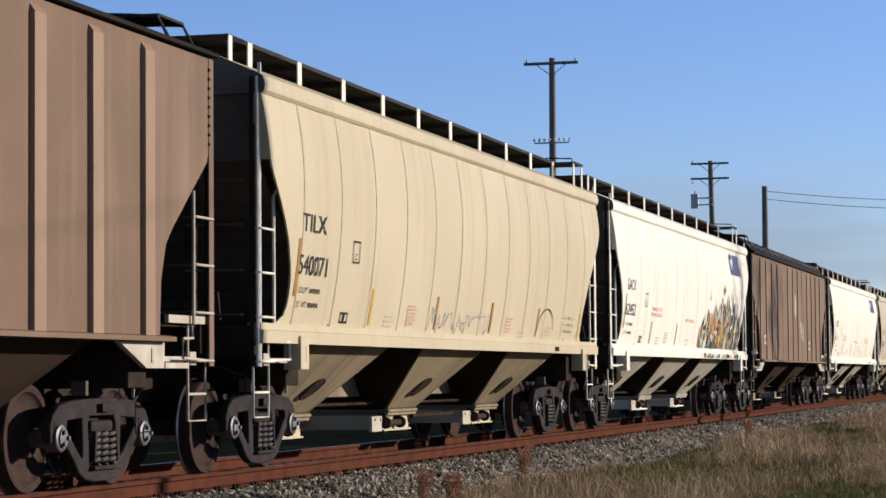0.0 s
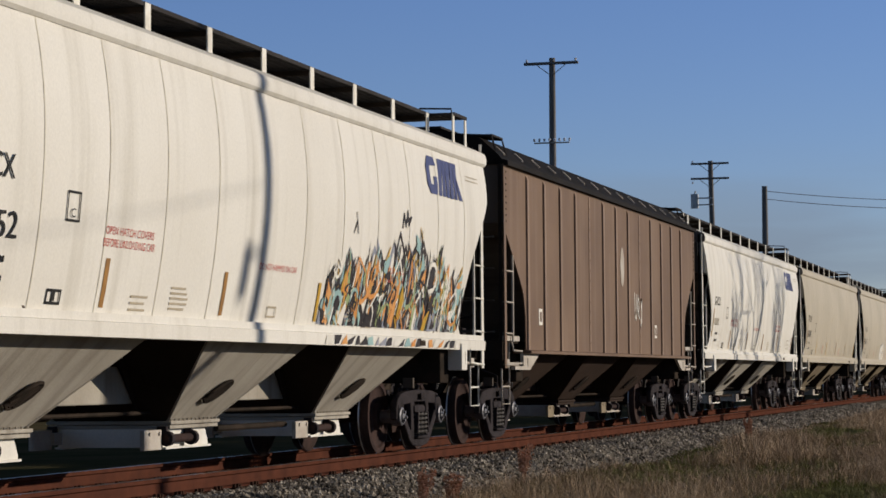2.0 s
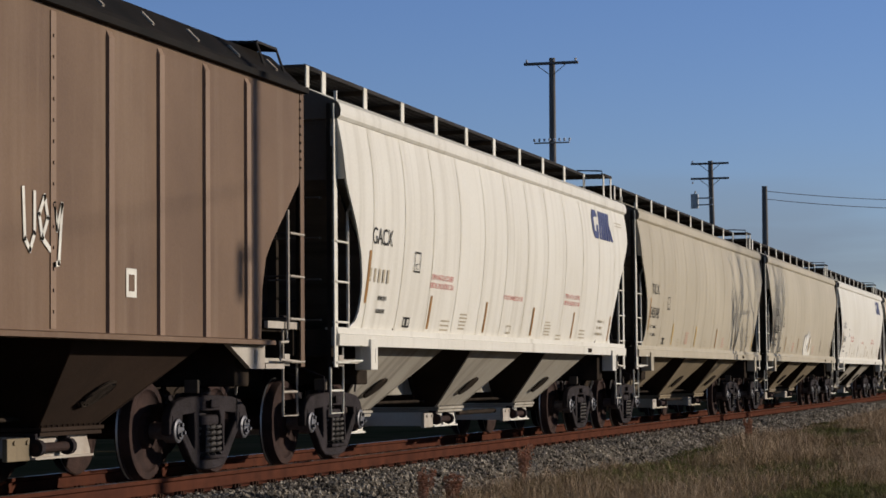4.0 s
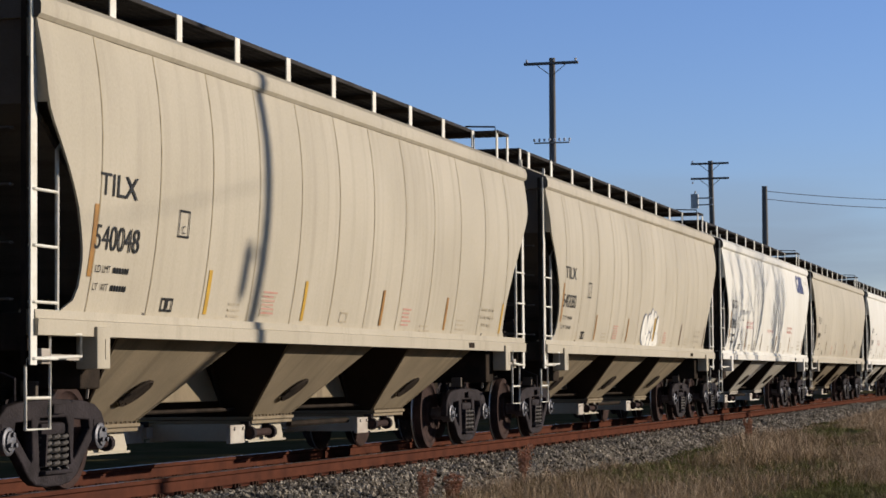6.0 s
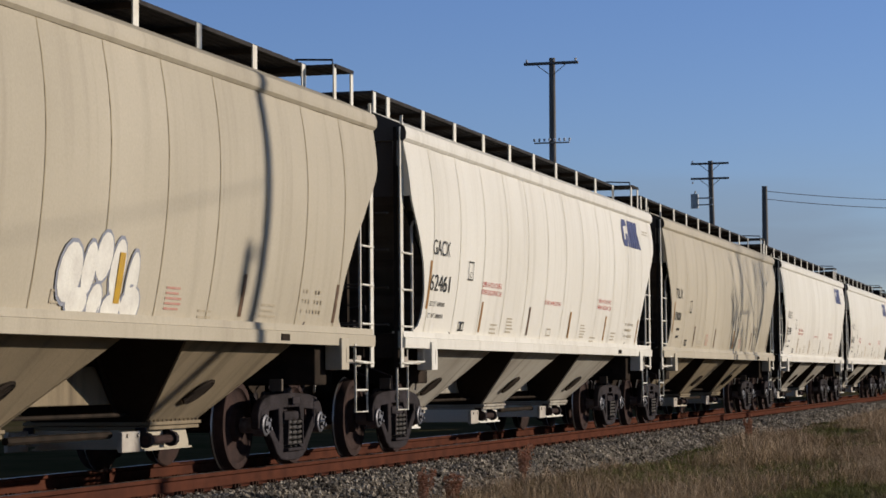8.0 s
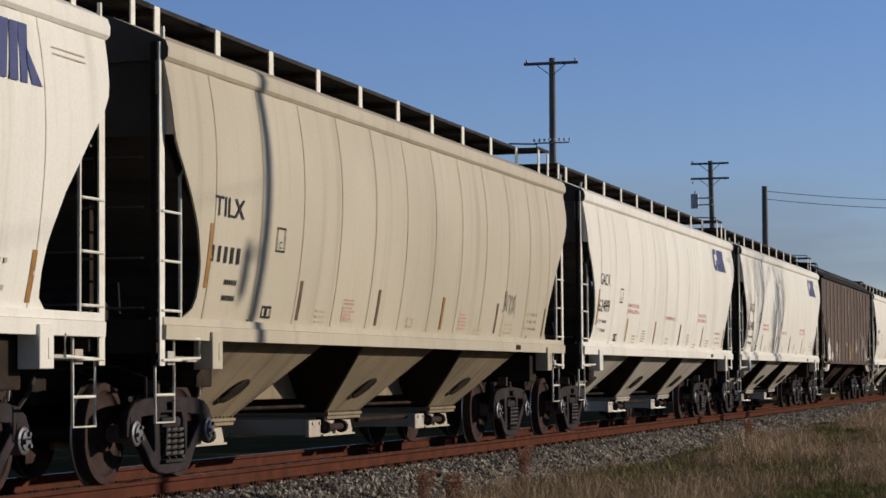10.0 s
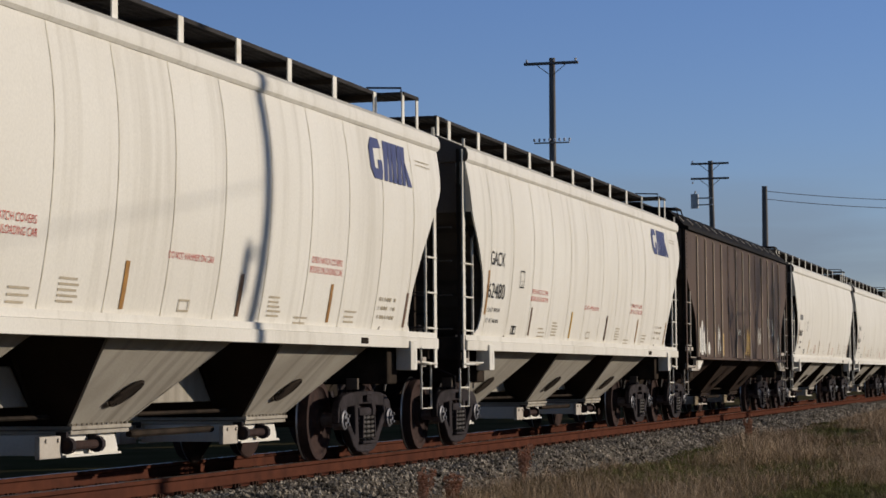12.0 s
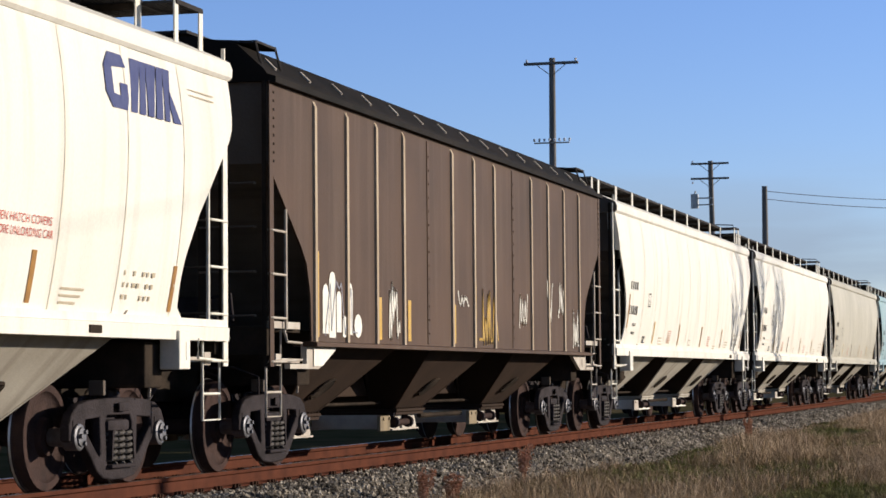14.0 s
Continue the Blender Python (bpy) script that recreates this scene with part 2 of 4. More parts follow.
class Build:
    """Vertices and faces gathered into one mesh."""

    def __init__(self):
        self.v, self.f, self.mi = [], [], []

    def add(self, v, f, m=0):
        o = len(self.v)
        self.v += [tuple(a) for a in v]
        self.f += [tuple(i + o for i in q) for q in f]
        self.mi += [m] * len(f)
        return self

    def box(self, x0, x1, y0, y1, z0, z1, m=0, c=0.0):
        if c <= 0:
            v = [(x, y, z) for x in (x0, x1) for y in (y0, y1) for z in (z0, z1)]
            return self.add(v, [(0, 1, 3, 2), (4, 6, 7, 5), (0, 4, 5, 1), (2, 3, 7, 6), (0, 2, 6, 4), (1, 5, 7, 3)], m)
        bm = bmesh.new()
        bmesh.ops.create_cube(bm, size=1)
        for q in bm.verts:
            q.co = (x0 + (q.co.x + .5) * (x1 - x0), y0 + (q.co.y + .5) * (y1 - y0), z0 + (q.co.z + .5) * (z1 - z0))
        bmesh.ops.bevel(bm, geom=bm.edges[:], offset=c, segments=2, affect="EDGES", profile=0.5)
        bm.verts.index_update()
        v, f = [q.co[:] for q in bm.verts], [[q.index for q in p.verts] for p in bm.faces]
        bm.free()
        return self.add(v, f, m)

    def sweep(self, profile, y0, y1, m=0, closed=True, caps=True):
        """A profile of (x, z) run along y."""
        n = len(profile)
        v = [(x, y0, z) for x, z in profile] + [(x, y1, z) for x, z in profile]
        f = [(i, (i + 1) % n, n + (i + 1) % n, n + i) for i in range(n if closed else n - 1)]
        if caps:
            f += [tuple(range(n))[::-1], tuple(range(n, 2 * n))]
        return self.add(v, f, m)

    def slab(self, outline, x0, x1, m=0):
        """An outline of (y, z) with thickness along x."""
        n = len(outline)
        v = [(x0, y, z) for y, z in outline] + [(x1, y, z) for y, z in outline]
        f = [(i, (i + 1) % n, n + (i + 1) % n, n + i) for i in range(n)] + [tuple(range(n))[::-1], tuple(range(n, 2 * n))]
        return self.add(v, f, m)

    def tube(self, pts, r, n=6, m=0, r1=None, caps=True):
        pts = [Vector(p) for p in pts]
        k = len(pts)
        v, f = [], []
        up = Vector((0.31, 0.17, 0.93))
        for i, p in enumerate(pts):
            t = (pts[min(i + 1, k - 1)] - pts[max(i - 1, 0)]).normalized()
            a = t.cross(up if abs(t.dot(up)) < 0.95 else Vector((1, 0, 0))).normalized()
            b = t.cross(a)
            rr = r if r1 is None else r + (r1 - r) * i / max(k - 1, 1)
            v += [p + (a * math.cos(2 * math.pi * j / n) + b * math.sin(2 * math.pi * j / n)) * rr for j in range(n)]
        for i in range(k - 1):
            f += [(i * n + j, i * n + (j + 1) % n, (i + 1) * n + (j + 1) % n, (i + 1) * n + j) for j in range(n)]
        if caps:
            f += [tuple(range(n))[::-1], tuple(range((k - 1) * n, k * n))]
        return self.add(v, f, m)

    def lathe(self, profile, n=28, mats=None):
        """A profile of (x, radius) turned about the x axis."""
        k = len(profile)
        v = [(x, r * math.cos(2 * math.pi * j / n), r * math.sin(2 * math.pi * j / n)) for x, r in profile for j in range(n)]
        for i in range(k - 1):
            self_f = [(i * n + j, i * n + (j + 1) % n, (i + 1) * n + (j + 1) % n, (i + 1) * n + j) for j in range(n)]
            if i == 0:
                o = len(self.v)
                self.v += v
            self.f += [tuple(q + o for q in w) for w in self_f]
            self.mi += [mats[i] if mats else 0] * n
        self.f += [tuple(o + j for j in range(n))[::-1], tuple(o + (k - 1) * n + j for j in range(n))]
        self.mi += [mats[0] if mats else 0, mats[-1] if mats else 0]
        return self

    def mesh(self, name, mats, smooth=False):
        me = bpy.data.meshes.new(name)
        me.from_pydata(self.v, [], self.f)
        for q in mats if isinstance(mats, (list, tuple)) else [mats]:
            me.materials.append(q)
        if any(self.mi):
            me.polygons.foreach_set("material_index", self.mi)
        bm = bmesh.new()
        bm.from_mesh(me)
        bmesh.ops.recalc_face_normals(bm, faces=bm.faces[:])
        bm.to_mesh(me)
        bm.free()
        if smooth:
            me.polygons.foreach_set("use_smooth", [True] * len(me.polygons))
            me.set_sharp_from_angle(angle=radians(35))
        me.update()
        return me


def part(name, b, mats, parent, label="", smooth=False, at=None):
    """One mesh object under a thing or under a part; b is a Build or a shared mesh."""
    ob = new(name, b.mesh(name, mats, smooth) if isinstance(b, Build) else b)
    ob.parent = parent
    if at is not None:
        ob.matrix_basis = at
    if label:
        tagged(ob, label)
    return ob


def thing(name, label, category, group="", kind="", at=None):
    ob = new(name)
    ob.empty_display_size = 0.3
    if at is not None:
        ob.matrix_basis = at
    return tagged(ob, label, category, group, kind)


# ---- the wagons ----
HALF = 8.1


def bulge(z):
    """Half width of a round-sided wagon at height z."""
    t = min(max((z - 1.45) / 2.27, 0), 1)
    if t < 0.62:
        return 1.675 - 0.165 * ((0.62 - t) / 0.62) ** 1.9
    return 1.675 - 0.09 * ((t - 0.62) / 0.38) ** 2


def flat(z):
    return 1.56


def notch_round(z, e=-1):
    """Half length of the side sheet of a round-sided wagon at height z, towards its end e; the brake end is cut deeper."""
    if e < 0:
        return float(np.interp(z, (1.46, 1.50, 1.58, 1.68, 1.85, 2.0, 2.3, 2.55, 2.76, 2.95, 3.06, 3.5, 3.75),
                               (7.50, 7.34, 7.24, 7.20, 7.20, 7.24, 7.39, 7.58, 7.77, 7.94, 8.00, 8.04, 8.06)))
    return float(np.interp(z, (1.46, 1.50, 1.58, 1.8, 2.0, 2.13, 2.40, 2.66, 2.85, 3.1, 3.25, 3.5, 3.75),
                           (7.10, 6.98, 6.91, 6.89, 6.93, 7.0, 7.17, 7.42, 7.60, 7.88, 8.0, 8.04, 8.06)))


def notch_ribbed(z, e=1):
    return float(np.interp(z, (1.30, 1.8, 2.15, 2.91, 3.0, 3.9), (6.82, 6.85, 6.98, 7.97, 8.02, 8.04)))


def side_sheet(half, end, z0, z1, s, nz=22, ny=16, thick=0.02, pillow=0.0):
    b, v = Build(), []
    zs = [z0 + (z1 - z0) * i / nz for i in range(nz + 1)]
    for layer in (0, thick):
        for z in zs:
            for j in range(ny + 1):
                y = -end(z, -1) + (end(z, -1) + end(z, 1)) * j / ny
                dent = pillow * math.sin(math.pi * (y + 7.0) / 1.25) ** 2 * (0.6 + 0.4 * math.sin(5 * math.floor((y + 7.0) / 1.25) + 2))
                v.append((s * (half(z) - layer - dent), y, z))
    w, k = ny + 1, (nz + 1) * (ny + 1)
    f = [(i * w + j, i * w + j + 1, (i + 1) * w + j + 1, (i + 1) * w + j) for i in range(nz) for j in range(ny)]
    f += [tuple(q + k for q in p)[::-1] for p in f]
    for i in range(nz):
        for j in (0, ny):
            f.append((i * w + j, (i + 1) * w + j, k + (i + 1) * w + j, k + i * w + j))
    for j in range(ny):
        for i in (0, nz):
            f.append((i * w + j, i * w + j + 1, k + i * w + j + 1, k + i * w + j))
    return b.add(v, f)


def wheelset_mesh():
    b = Build()
    for s in (1, -1):
        prof = [(0.665, 0.10), (0.665, 0.40), (0.680, 0.475), (0.695, 0.488), (0.712, 0.482), (0.728, 0.462), (0.80, 0.455), (0.815, 0.448),
                (0.818, 0.425), (0.815, 0.385), (0.795, 0.375), (0.775, 0.34), (0.765, 0.25), (0.785, 0.17), (0.835, 0.155), (0.840, 0.10)]
        mats = [0, 0, 0, 1, 0, 0, 0, 0, 0, 0, 0, 0, 0, 0, 0]
        b.lathe([(s * x, r) for x, r in prof], 32, mats)
        b.lathe([(s * x, r) for x, r in ((0.84, 0.075), (1.0, 0.085), (1.0, 0.115), (1.12, 0.115), (1.13, 0.10), (1.13, 0.085), (1.145, 0.08), (1.15, 0.03))], 16, [2] * 7)
        for i in range(3):
            a = 2 * math.pi * i / 3
            c = Vector((0, 0.055 * math.cos(a), 0.055 * math.sin(a)))
            b.tube([c + Vector((s * 1.14, 0, 0)), c + Vector((s * 1.17, 0, 0))], 0.02, 6, 2)
    b.lathe([(-0.85, 0.08), (0, 0.075), (0.85, 0.08)], 12, [0, 0])
    return b.mesh("wheelset", [WHEEL, TREAD, BEARING], True)


def side_frame_mesh():
    """One casting: a bowed top, a sagging belly, a window for the springs and two three-cornered openings."""
    right = [(0.0, 0.765), (0.30, 0.76), (0.62, 0.745), (0.84, 0.715), (0.97, 0.65), (1.03, 0.56), (1.03, 0.44), (0.985, 0.43), (0.975, 0.52), (0.93, 0.575), (0.84, 0.575), (0.80, 0.52),
             (0.785, 0.45), (0.72, 0.40), (0.58, 0.28), (0.46, 0.165), (0.33, 0.105), (0.15, 0.085), (0.0, 0.085)]
    outer = right + [(-y, z) for y, z in right[-2:0:-1]]
    window = [(-0.27, 0.19), (-0.31, 0.56), (-0.26, 0.645), (0.26, 0.645), (0.31, 0.56), (0.27, 0.19)]
    hole = [(0.395, 0.63), (0.375, 0.30), (0.405, 0.25), (0.48, 0.30), (0.745, 0.52), (0.72, 0.615)]
    cu = bpy.data.curves.new("casting", "CURVE")
    cu.dimensions, cu.fill_mode, cu.extrude, cu.bevel_depth, cu.bevel_resolution = "2D", "BOTH", 0.028, 0.016, 2
    for loop in (outer, window, hole, [(-y, z) for y, z in hole[::-1]]):
        sp = cu.splines.new("POLY")
        sp.points.add(len(loop) - 1)
        sp.use_cyclic_u = True
        for q, (y, z) in zip(sp.points, loop):
            q.co = (y, z, 0, 1)
    tmp = new("casting", cu)
    bpy.context.view_layer.update()
    me = bpy.data.meshes.new_from_object(tmp.evaluated_get(bpy.context.evaluated_depsgraph_get()))
    bpy.data.objects.remove(tmp)
    b = Build()
    b.add([(q.co.z + 1.05, q.co.x, q.co.y) for q in me.vertices], [tuple(p.vertices) for p in me.polygons])
    b.box(0.93, 1.15, -0.27, 0.27, 0.17, 0.205, c=0.012).box(1.125, 1.145, -0.10, 0.12, 0.66, 0.74, c=0.01)
    for q in (-1, 1):
        b.box(1.0, 1.10, q * 0.889 - 0.09, q * 0.889 + 0.09, 0.54, 0.60)
        b.slab([(q * 0.26, 0.24), (q * 0.235, 0.24), (q * 0.20, 0.50), (q * 0.235, 0.50)], 1.06, 1.14)
    b.box(0.90, 1.10, -0.235, 0.235, 0.485, 0.59, c=0.03).box(0.92, 1.06, -0.14, 0.14, 0.74, 0.86, c=0.04)
    b.tube([(1.02, -0.42, 0.70), (1.0, -0.30, 0.84), (1.0, -0.12, 0.90), (1.0, 0.06, 0.88)], 0.024, 7)
    return b.mesh("side_frame", TRUCK, True)


def spring_mesh():
    b = Build()
    pts = [(0.075 * math.cos(a), 0.075 * math.sin(a), 0.28 * a / (2 * math.pi * 5.2)) for a in [2 * math.pi * 5.2 * i / 52 for i in range(53)]]
    return b.tube(pts, 0.018, 6).mesh("spring", SPRING, True)


def grating_mesh(x0, x1, y0, y1, step=0.075):
    b = Build()
    n = max(3, round((x1 - x0) / 0.1))
    for i in range(n + 1):
        x = x0 + (x1 - x0) * i / n
        b.box(x - 0.006, x + 0.006, y0, y1, 0.0, 0.035)
    k = round((y1 - y0) / step)
    for i in range(k + 1):
        y = y0 + (y1 - y0) * i / k
        b.box(x0, x1, y - 0.014, y + 0.014, 0.004, 0.03)
    b.box(x1 - 0.01, x1 + 0.01, y0, y1, -0.005, 0.036)
    b.box(x0 - 0.01, x0 + 0.01, y0, y1, -0.005, 0.036)
    return b.mesh("running_board", GRATING)


WHEELSET, SIDE_FRAME, COIL = wheelset_mesh(), side_frame_mesh(), spring_mesh()
BOARD, CROSSWALK, CROSSWALK_NARROW = grating_mesh(0.48, 1.10, -7.7, 7.7), grating_mesh(-1.42, 1.42, 7.2, 7.85), grating_mesh(-1.10, 1.10, -7.7, -7.2)
LABEL_TRUCK = "grimy dark cast-steel freight truck with coil springs"


def truck(car, y):
    b = Build().box(-0.98, 0.98, -0.20, 0.20, 0.46, 0.70, c=0.03).box(-0.2, 0.2, -0.2, 0.2, 0.70, 0.80, c=0.02)
    for s in (1, -1):
        b.box(s * 0.62 - 0.05, s * 0.62 + 0.05, -0.12, 0.12, 0.70, 0.78)
    t = part("truck", b, TRUCK, car, LABEL_TRUCK, at=pose(0, y, 0))
    for s in (1, -1):
        part("side_frame", SIDE_FRAME, None, t, at=pose(0, 0, 0, 0, 0, 0 if s > 0 else 180))
        for yy in (-0.165, 0.0, 0.165):
            part("spring", COIL, None, t, "steel coil spring", at=pose(s * 1.055, yy, 0.205))
        r = Build().tube([(s * 0.93, -0.6, 0.56), (s * 0.93, -0.45, 0.78), (s * 0.93, 0.1, 0.80), (s * 0.93, 0.5, 0.62)], 0.022)
        part("brake_rod", r, TRUCK, t)
    for yy in (-0.889, 0.889):
        part("wheelset", WHEELSET, None, t, "rusty wheels with bright treads on one axle", at=pose(0, yy, 0.457))
        sh = Build()
        for s in (1, -1):
            q = 1 if yy < 0 else -1
            sh.box(s * 0.70, s * 0.80, yy + q * 0.47, yy + q * 0.53, 0.34, 0.60, c=0.012)
        sh.tube([(-0.8, yy * 0.44, 0.42), (0.8, yy * 0.44, 0.42)], 0.05)
        part("brake_beam", sh, TRUCK, t)
    return t


def rung(ladder, s, ya, yb, z, x, ma):
    part("rung", Build().tube([(s * x, ya, z), (s * (x + 0.035), ya + 0.03 * (1 if yb > ya else -1), z), (s * (x + 0.035), yb - 0.03 * (1 if yb > ya else -1), z), (s * x, yb, z)], 0.0125), ma, ladder)


def ends_and_ladders(car, paint, stile, post_top, inner_top, post_x=1.53, post_paint=None):
    """Corner posts, ladders, steps, end sills, couplers, hoses; one of each at every corner."""
    for e in (-1, 1):
        for s in (1, -1):
            b = Build().box(*sorted((s * (post_x + 0.02), s * (post_x + 0.038))), *sorted((e * (HALF + 0.012), e * (HALF - 0.105))), 1.05, post_top, c=0.004)
            part("corner_post", Build().box(s * (post_x - 0.045), s * (post_x - 0.004), e * HALF - 0.012, e * HALF, 1.05, post_top), UNDER, car)
            lad = part("ladder", b, post_paint or stile, car, "painted side ladder on the wagon's corner")
            yi = e * 7.62
            pts = [(s * (post_x + 0.03), yi, 1.42), (s * (post_x + 0.03), yi, inner_top)] + ([] if post_paint else [(s * (post_x + 0.05), yi - e * 0.2, inner_top + 0.17)])
            part("stile", Build().tube(pts, 0.018), stile, lad)
            for z in (1.10, 1.53, 1.96, 2.39):
                rung(lad, s, e * HALF, yi, z, post_x + 0.01, stile)
            st = Build().tube([(s * 1.5, e * 8.06, 1.10), (s * 1.5, e * 8.06, 0.56), (s * 1.5, yi, 0.56), (s * 1.5, yi, 1.42)], 0.014)
            st.tube([(s * 1.5, e * 8.06, 0.80), (s * 1.5, yi, 0.80)], 0.013)
            part("stirrup_step", st, stile, car, "bent steel stirrup step below the sill")
            lp = Build().tube([(s * 1.54, yi, 1.42), (s * 1.56, yi - e * 0.02, 1.30), (s * 1.6, yi - e * 0.36, 1.29), (s * 1.6, yi - e * 0.36, 1.12), (s * 1.55, e * 8.06, 1.10)], 0.014)
            part("grab_iron", lp, stile, car)
            for z in (1.55, 1.98, 2.42, 2.85):
                g = Build().tube([(s * 1.42, e * 8.12, z), (s * 1.42, e * 8.17, z), (s * 0.85, e * 8.17, z), (s * 0.85, e * 8.12, z)], 0.011)
                part("grab_iron", g, SHADEGRIME, car)
        b = Build().box(-1.5, 1.5, e * 8.0 - 0.06, e * 8.0 + 0.06, 1.16, 1.45, c=0.01)
        for s in (1, -1):
            b.box(s * 0.86 - 0.05, s * 0.86 + 0.05, e * 8.06 - 0.04, e * 8.06 + 0.04, 1.4, 3.1)
        part("end_sill", b, UNDER, car)
        b = Build().box(-0.16, 0.16, *sorted((e * 7.9, e * 8.42)), 0.72, 1.02, c=0.02).box(-0.085, 0.085, *sorted((e * 8.38, e * 8.62)), 0.78, 0.94, c=0.02)
        b.slab([(e * 8.55, 0.70), (e * 8.74, 0.70), (e * 8.74, 1.0), (e * 8.55, 1.0)], -0.15, 0.10)
        part("coupler", b, TRUCK, car, "cast knuckle coupler")
        hose = Build().tube([(0.38, e * 8.1, 0.95), (0.42, e * 8.3, 0.82), (0.36, e * 8.5, 0.62), (0.22, e * 8.66, 0.55)], 0.022, 8)
        part("air_hose", hose, GBLACK, car)
        lev = Build().tube([(0.1, e * 8.4, 1.0), (0.45, e * 8.22, 1.02), (1.2, e * 8.18, 1.05), (1.46, e * 8.16, 0.95), (1.46, e * 8.16, 0.78)], 0.012)
        part("uncoupling_lever", lev, TRUCK, car)
        tank = Build().tube([(-0.55, e * 7.25, 1.62), (0.55, e * 7.25, 1.62)], 0.16, 14)
        for q in (-0.4, 0.4):
            tank.box(q - 0.03, q + 0.03, e * 7.25 - 0.18, e * 7.25 + 0.18, 1.42, 1.50)
        part("air_reservoir", tank, TRUCK, car, "dark air reservoir on the end platform", smooth=True)
        pipe = Build().tube([(0.7, e * 7.6, 1.45), (0.75, e * 7.6, 1.75), (1.0, e * 7.7, 1.78), (1.1, e * 7.9, 1.5)], 0.018)
        pipe.box(0.62, 0.86, e * 7.6 - 0.1, e * 7.6 + 0.1, 1.45, 1.62, c=0.02)
        part("brake_valve", pipe, TRUCK, car)
        if e > 0:
            rim = [(0.55 + 0.27 * math.cos(t), 8.2, 2.65 + 0.27 * math.sin(t)) for t in [2 * math.pi * i / 20 for i in range(21)]]
            hw = Build().tube(rim, 0.016).tube([(0.28, 8.2, 2.65), (0.82, 8.2, 2.65)], 0.014).tube([(0.55, 8.2, 2.38), (0.55, 8.2, 2.92)], 0.014)
            hw.tube([(0.55, 7.95, 2.65), (0.55, 8.22, 2.65)], 0.05, 8)
            part("brake_wheel", hw, TRUCK, car)
        floor = Build().box(-1.46, 1.46, *sorted((e * 6.9, e * 7.95)), 1.40, 1.43)
        part("end_platform", floor, UNDER, car)


def hopper(car, y, paint, gate_paint):
    zt, zb, yt, yb, xt, xb = 1.44, 0.53, 1.66, 0.61, 1.50, 0.60
    b = Build()
    v = [(a * xt, c * yt, zt) for a, c in ((1, -1), (1, 1), (-1, 1), (-1, -1))] + [(a * xb, c * yb, zb) for a, c in ((1, -1), (1, 1), (-1, 1), (-1, -1))]
    b.add(v, [(0, 1, 5, 4), (2, 3, 7, 6), (4, 5, 6, 7)])
    welds = []
    for a in (1, -1):
        for c in (1, -1):
            welds.append(Build().tube([(a * xb, c * yb, zb), (a * (xt - 0.02), c * (yt - 0.02), zt)], 0.014, 5))
    h = part("hopper", b, paint, car, at=pose(0, y, 0))
    for w in welds:
        part("corner_weld", w, paint, h)
    # sheets facing away from the sun, coloured darker to stand for their shade
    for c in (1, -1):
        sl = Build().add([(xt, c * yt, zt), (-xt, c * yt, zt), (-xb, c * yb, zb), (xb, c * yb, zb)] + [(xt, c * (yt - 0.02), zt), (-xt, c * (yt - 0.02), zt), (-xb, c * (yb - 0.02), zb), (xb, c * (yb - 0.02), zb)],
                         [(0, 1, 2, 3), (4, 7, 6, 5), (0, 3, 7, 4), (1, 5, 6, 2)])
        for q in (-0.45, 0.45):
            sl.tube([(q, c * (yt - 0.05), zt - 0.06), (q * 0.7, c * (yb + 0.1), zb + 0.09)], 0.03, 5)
        part("slope_sheet", sl, SLOPESHADE, h, "slope sheet with shade painted into its dark brown")
    f = Build().box(-0.66, 0.66, -0.67, 0.67, 0.495, 0.53, c=0.008).box(-0.64, 0.64, -0.65, 0.65, 0.455, 0.487)
    for s in (1, -1):
        for i in range(12):
            f.tube([(s * 0.635, -0.61 + i * 0.111, 0.49), (s * 0.635, -0.61 + i * 0.111, 0.55)], 0.014, 6)
    part("flange", f, paint, h, "bolted hopper flange")
    g = Build()
    for s in (1, -1):
        g.slab([(-0.62, 0.27), (0.60, 0.27), (0.60, 0.31), (0.52, 0.45), (-0.62, 0.45)], s * 0.55, s * 0.50)
        g.box(*sorted((s * 0.48, s * 0.585)), -0.62, 0.60, 0.255, 0.275)
    g.box(-0.5, 0.5, -0.64, -0.60, 0.27, 0.45).box(-0.5, 0.5, 0.52, 0.56, 0.27, 0.45).box(-0.5, 0.5, -0.6, 0.5, 0.40, 0.42)
    part("outlet_gate", g, gate_paint, h, "pale painted outlet gate box")
    for s in (1, -1):
        e = Build().box(*sorted((s * 0.55, s * 0.60)), -1.2, -0.76, 0.255, 0.45, c=0.01)
        e.box(*sorted((s * 0.50, s * 0.55)), -0.82, -0.6, 0.30, 0.42)
        for q in (-1.08, -0.83):
            e.tube([(s * 0.60, q, 0.41), (s * 0.615, q, 0.41)], 0.02, 6)
        part("gate_end_box", e, PALE if paint is not GRIMYBROWN else GRIMYTAN, h, "pale box on the gate's end")
        r = Build()
        r.tube([(s * 0.63, -0.74, 0.36), (s * 0.63, -0.02, 0.36)], 0.042, 10, 1)
        for q in (-0.70, -0.06):
            r.tube([(s * 0.63, q - 0.035, 0.36), (s * 0.63, q + 0.035, 0.36)], 0.075, 10)
            r.box(*sorted((s * 0.53, s * 0.63)), q - 0.02, q + 0.02, 0.33, 0.48)
        part("gate_shaft", r, [TRUCK, WHEEL], h, "rusty gate operating shaft with capstans")
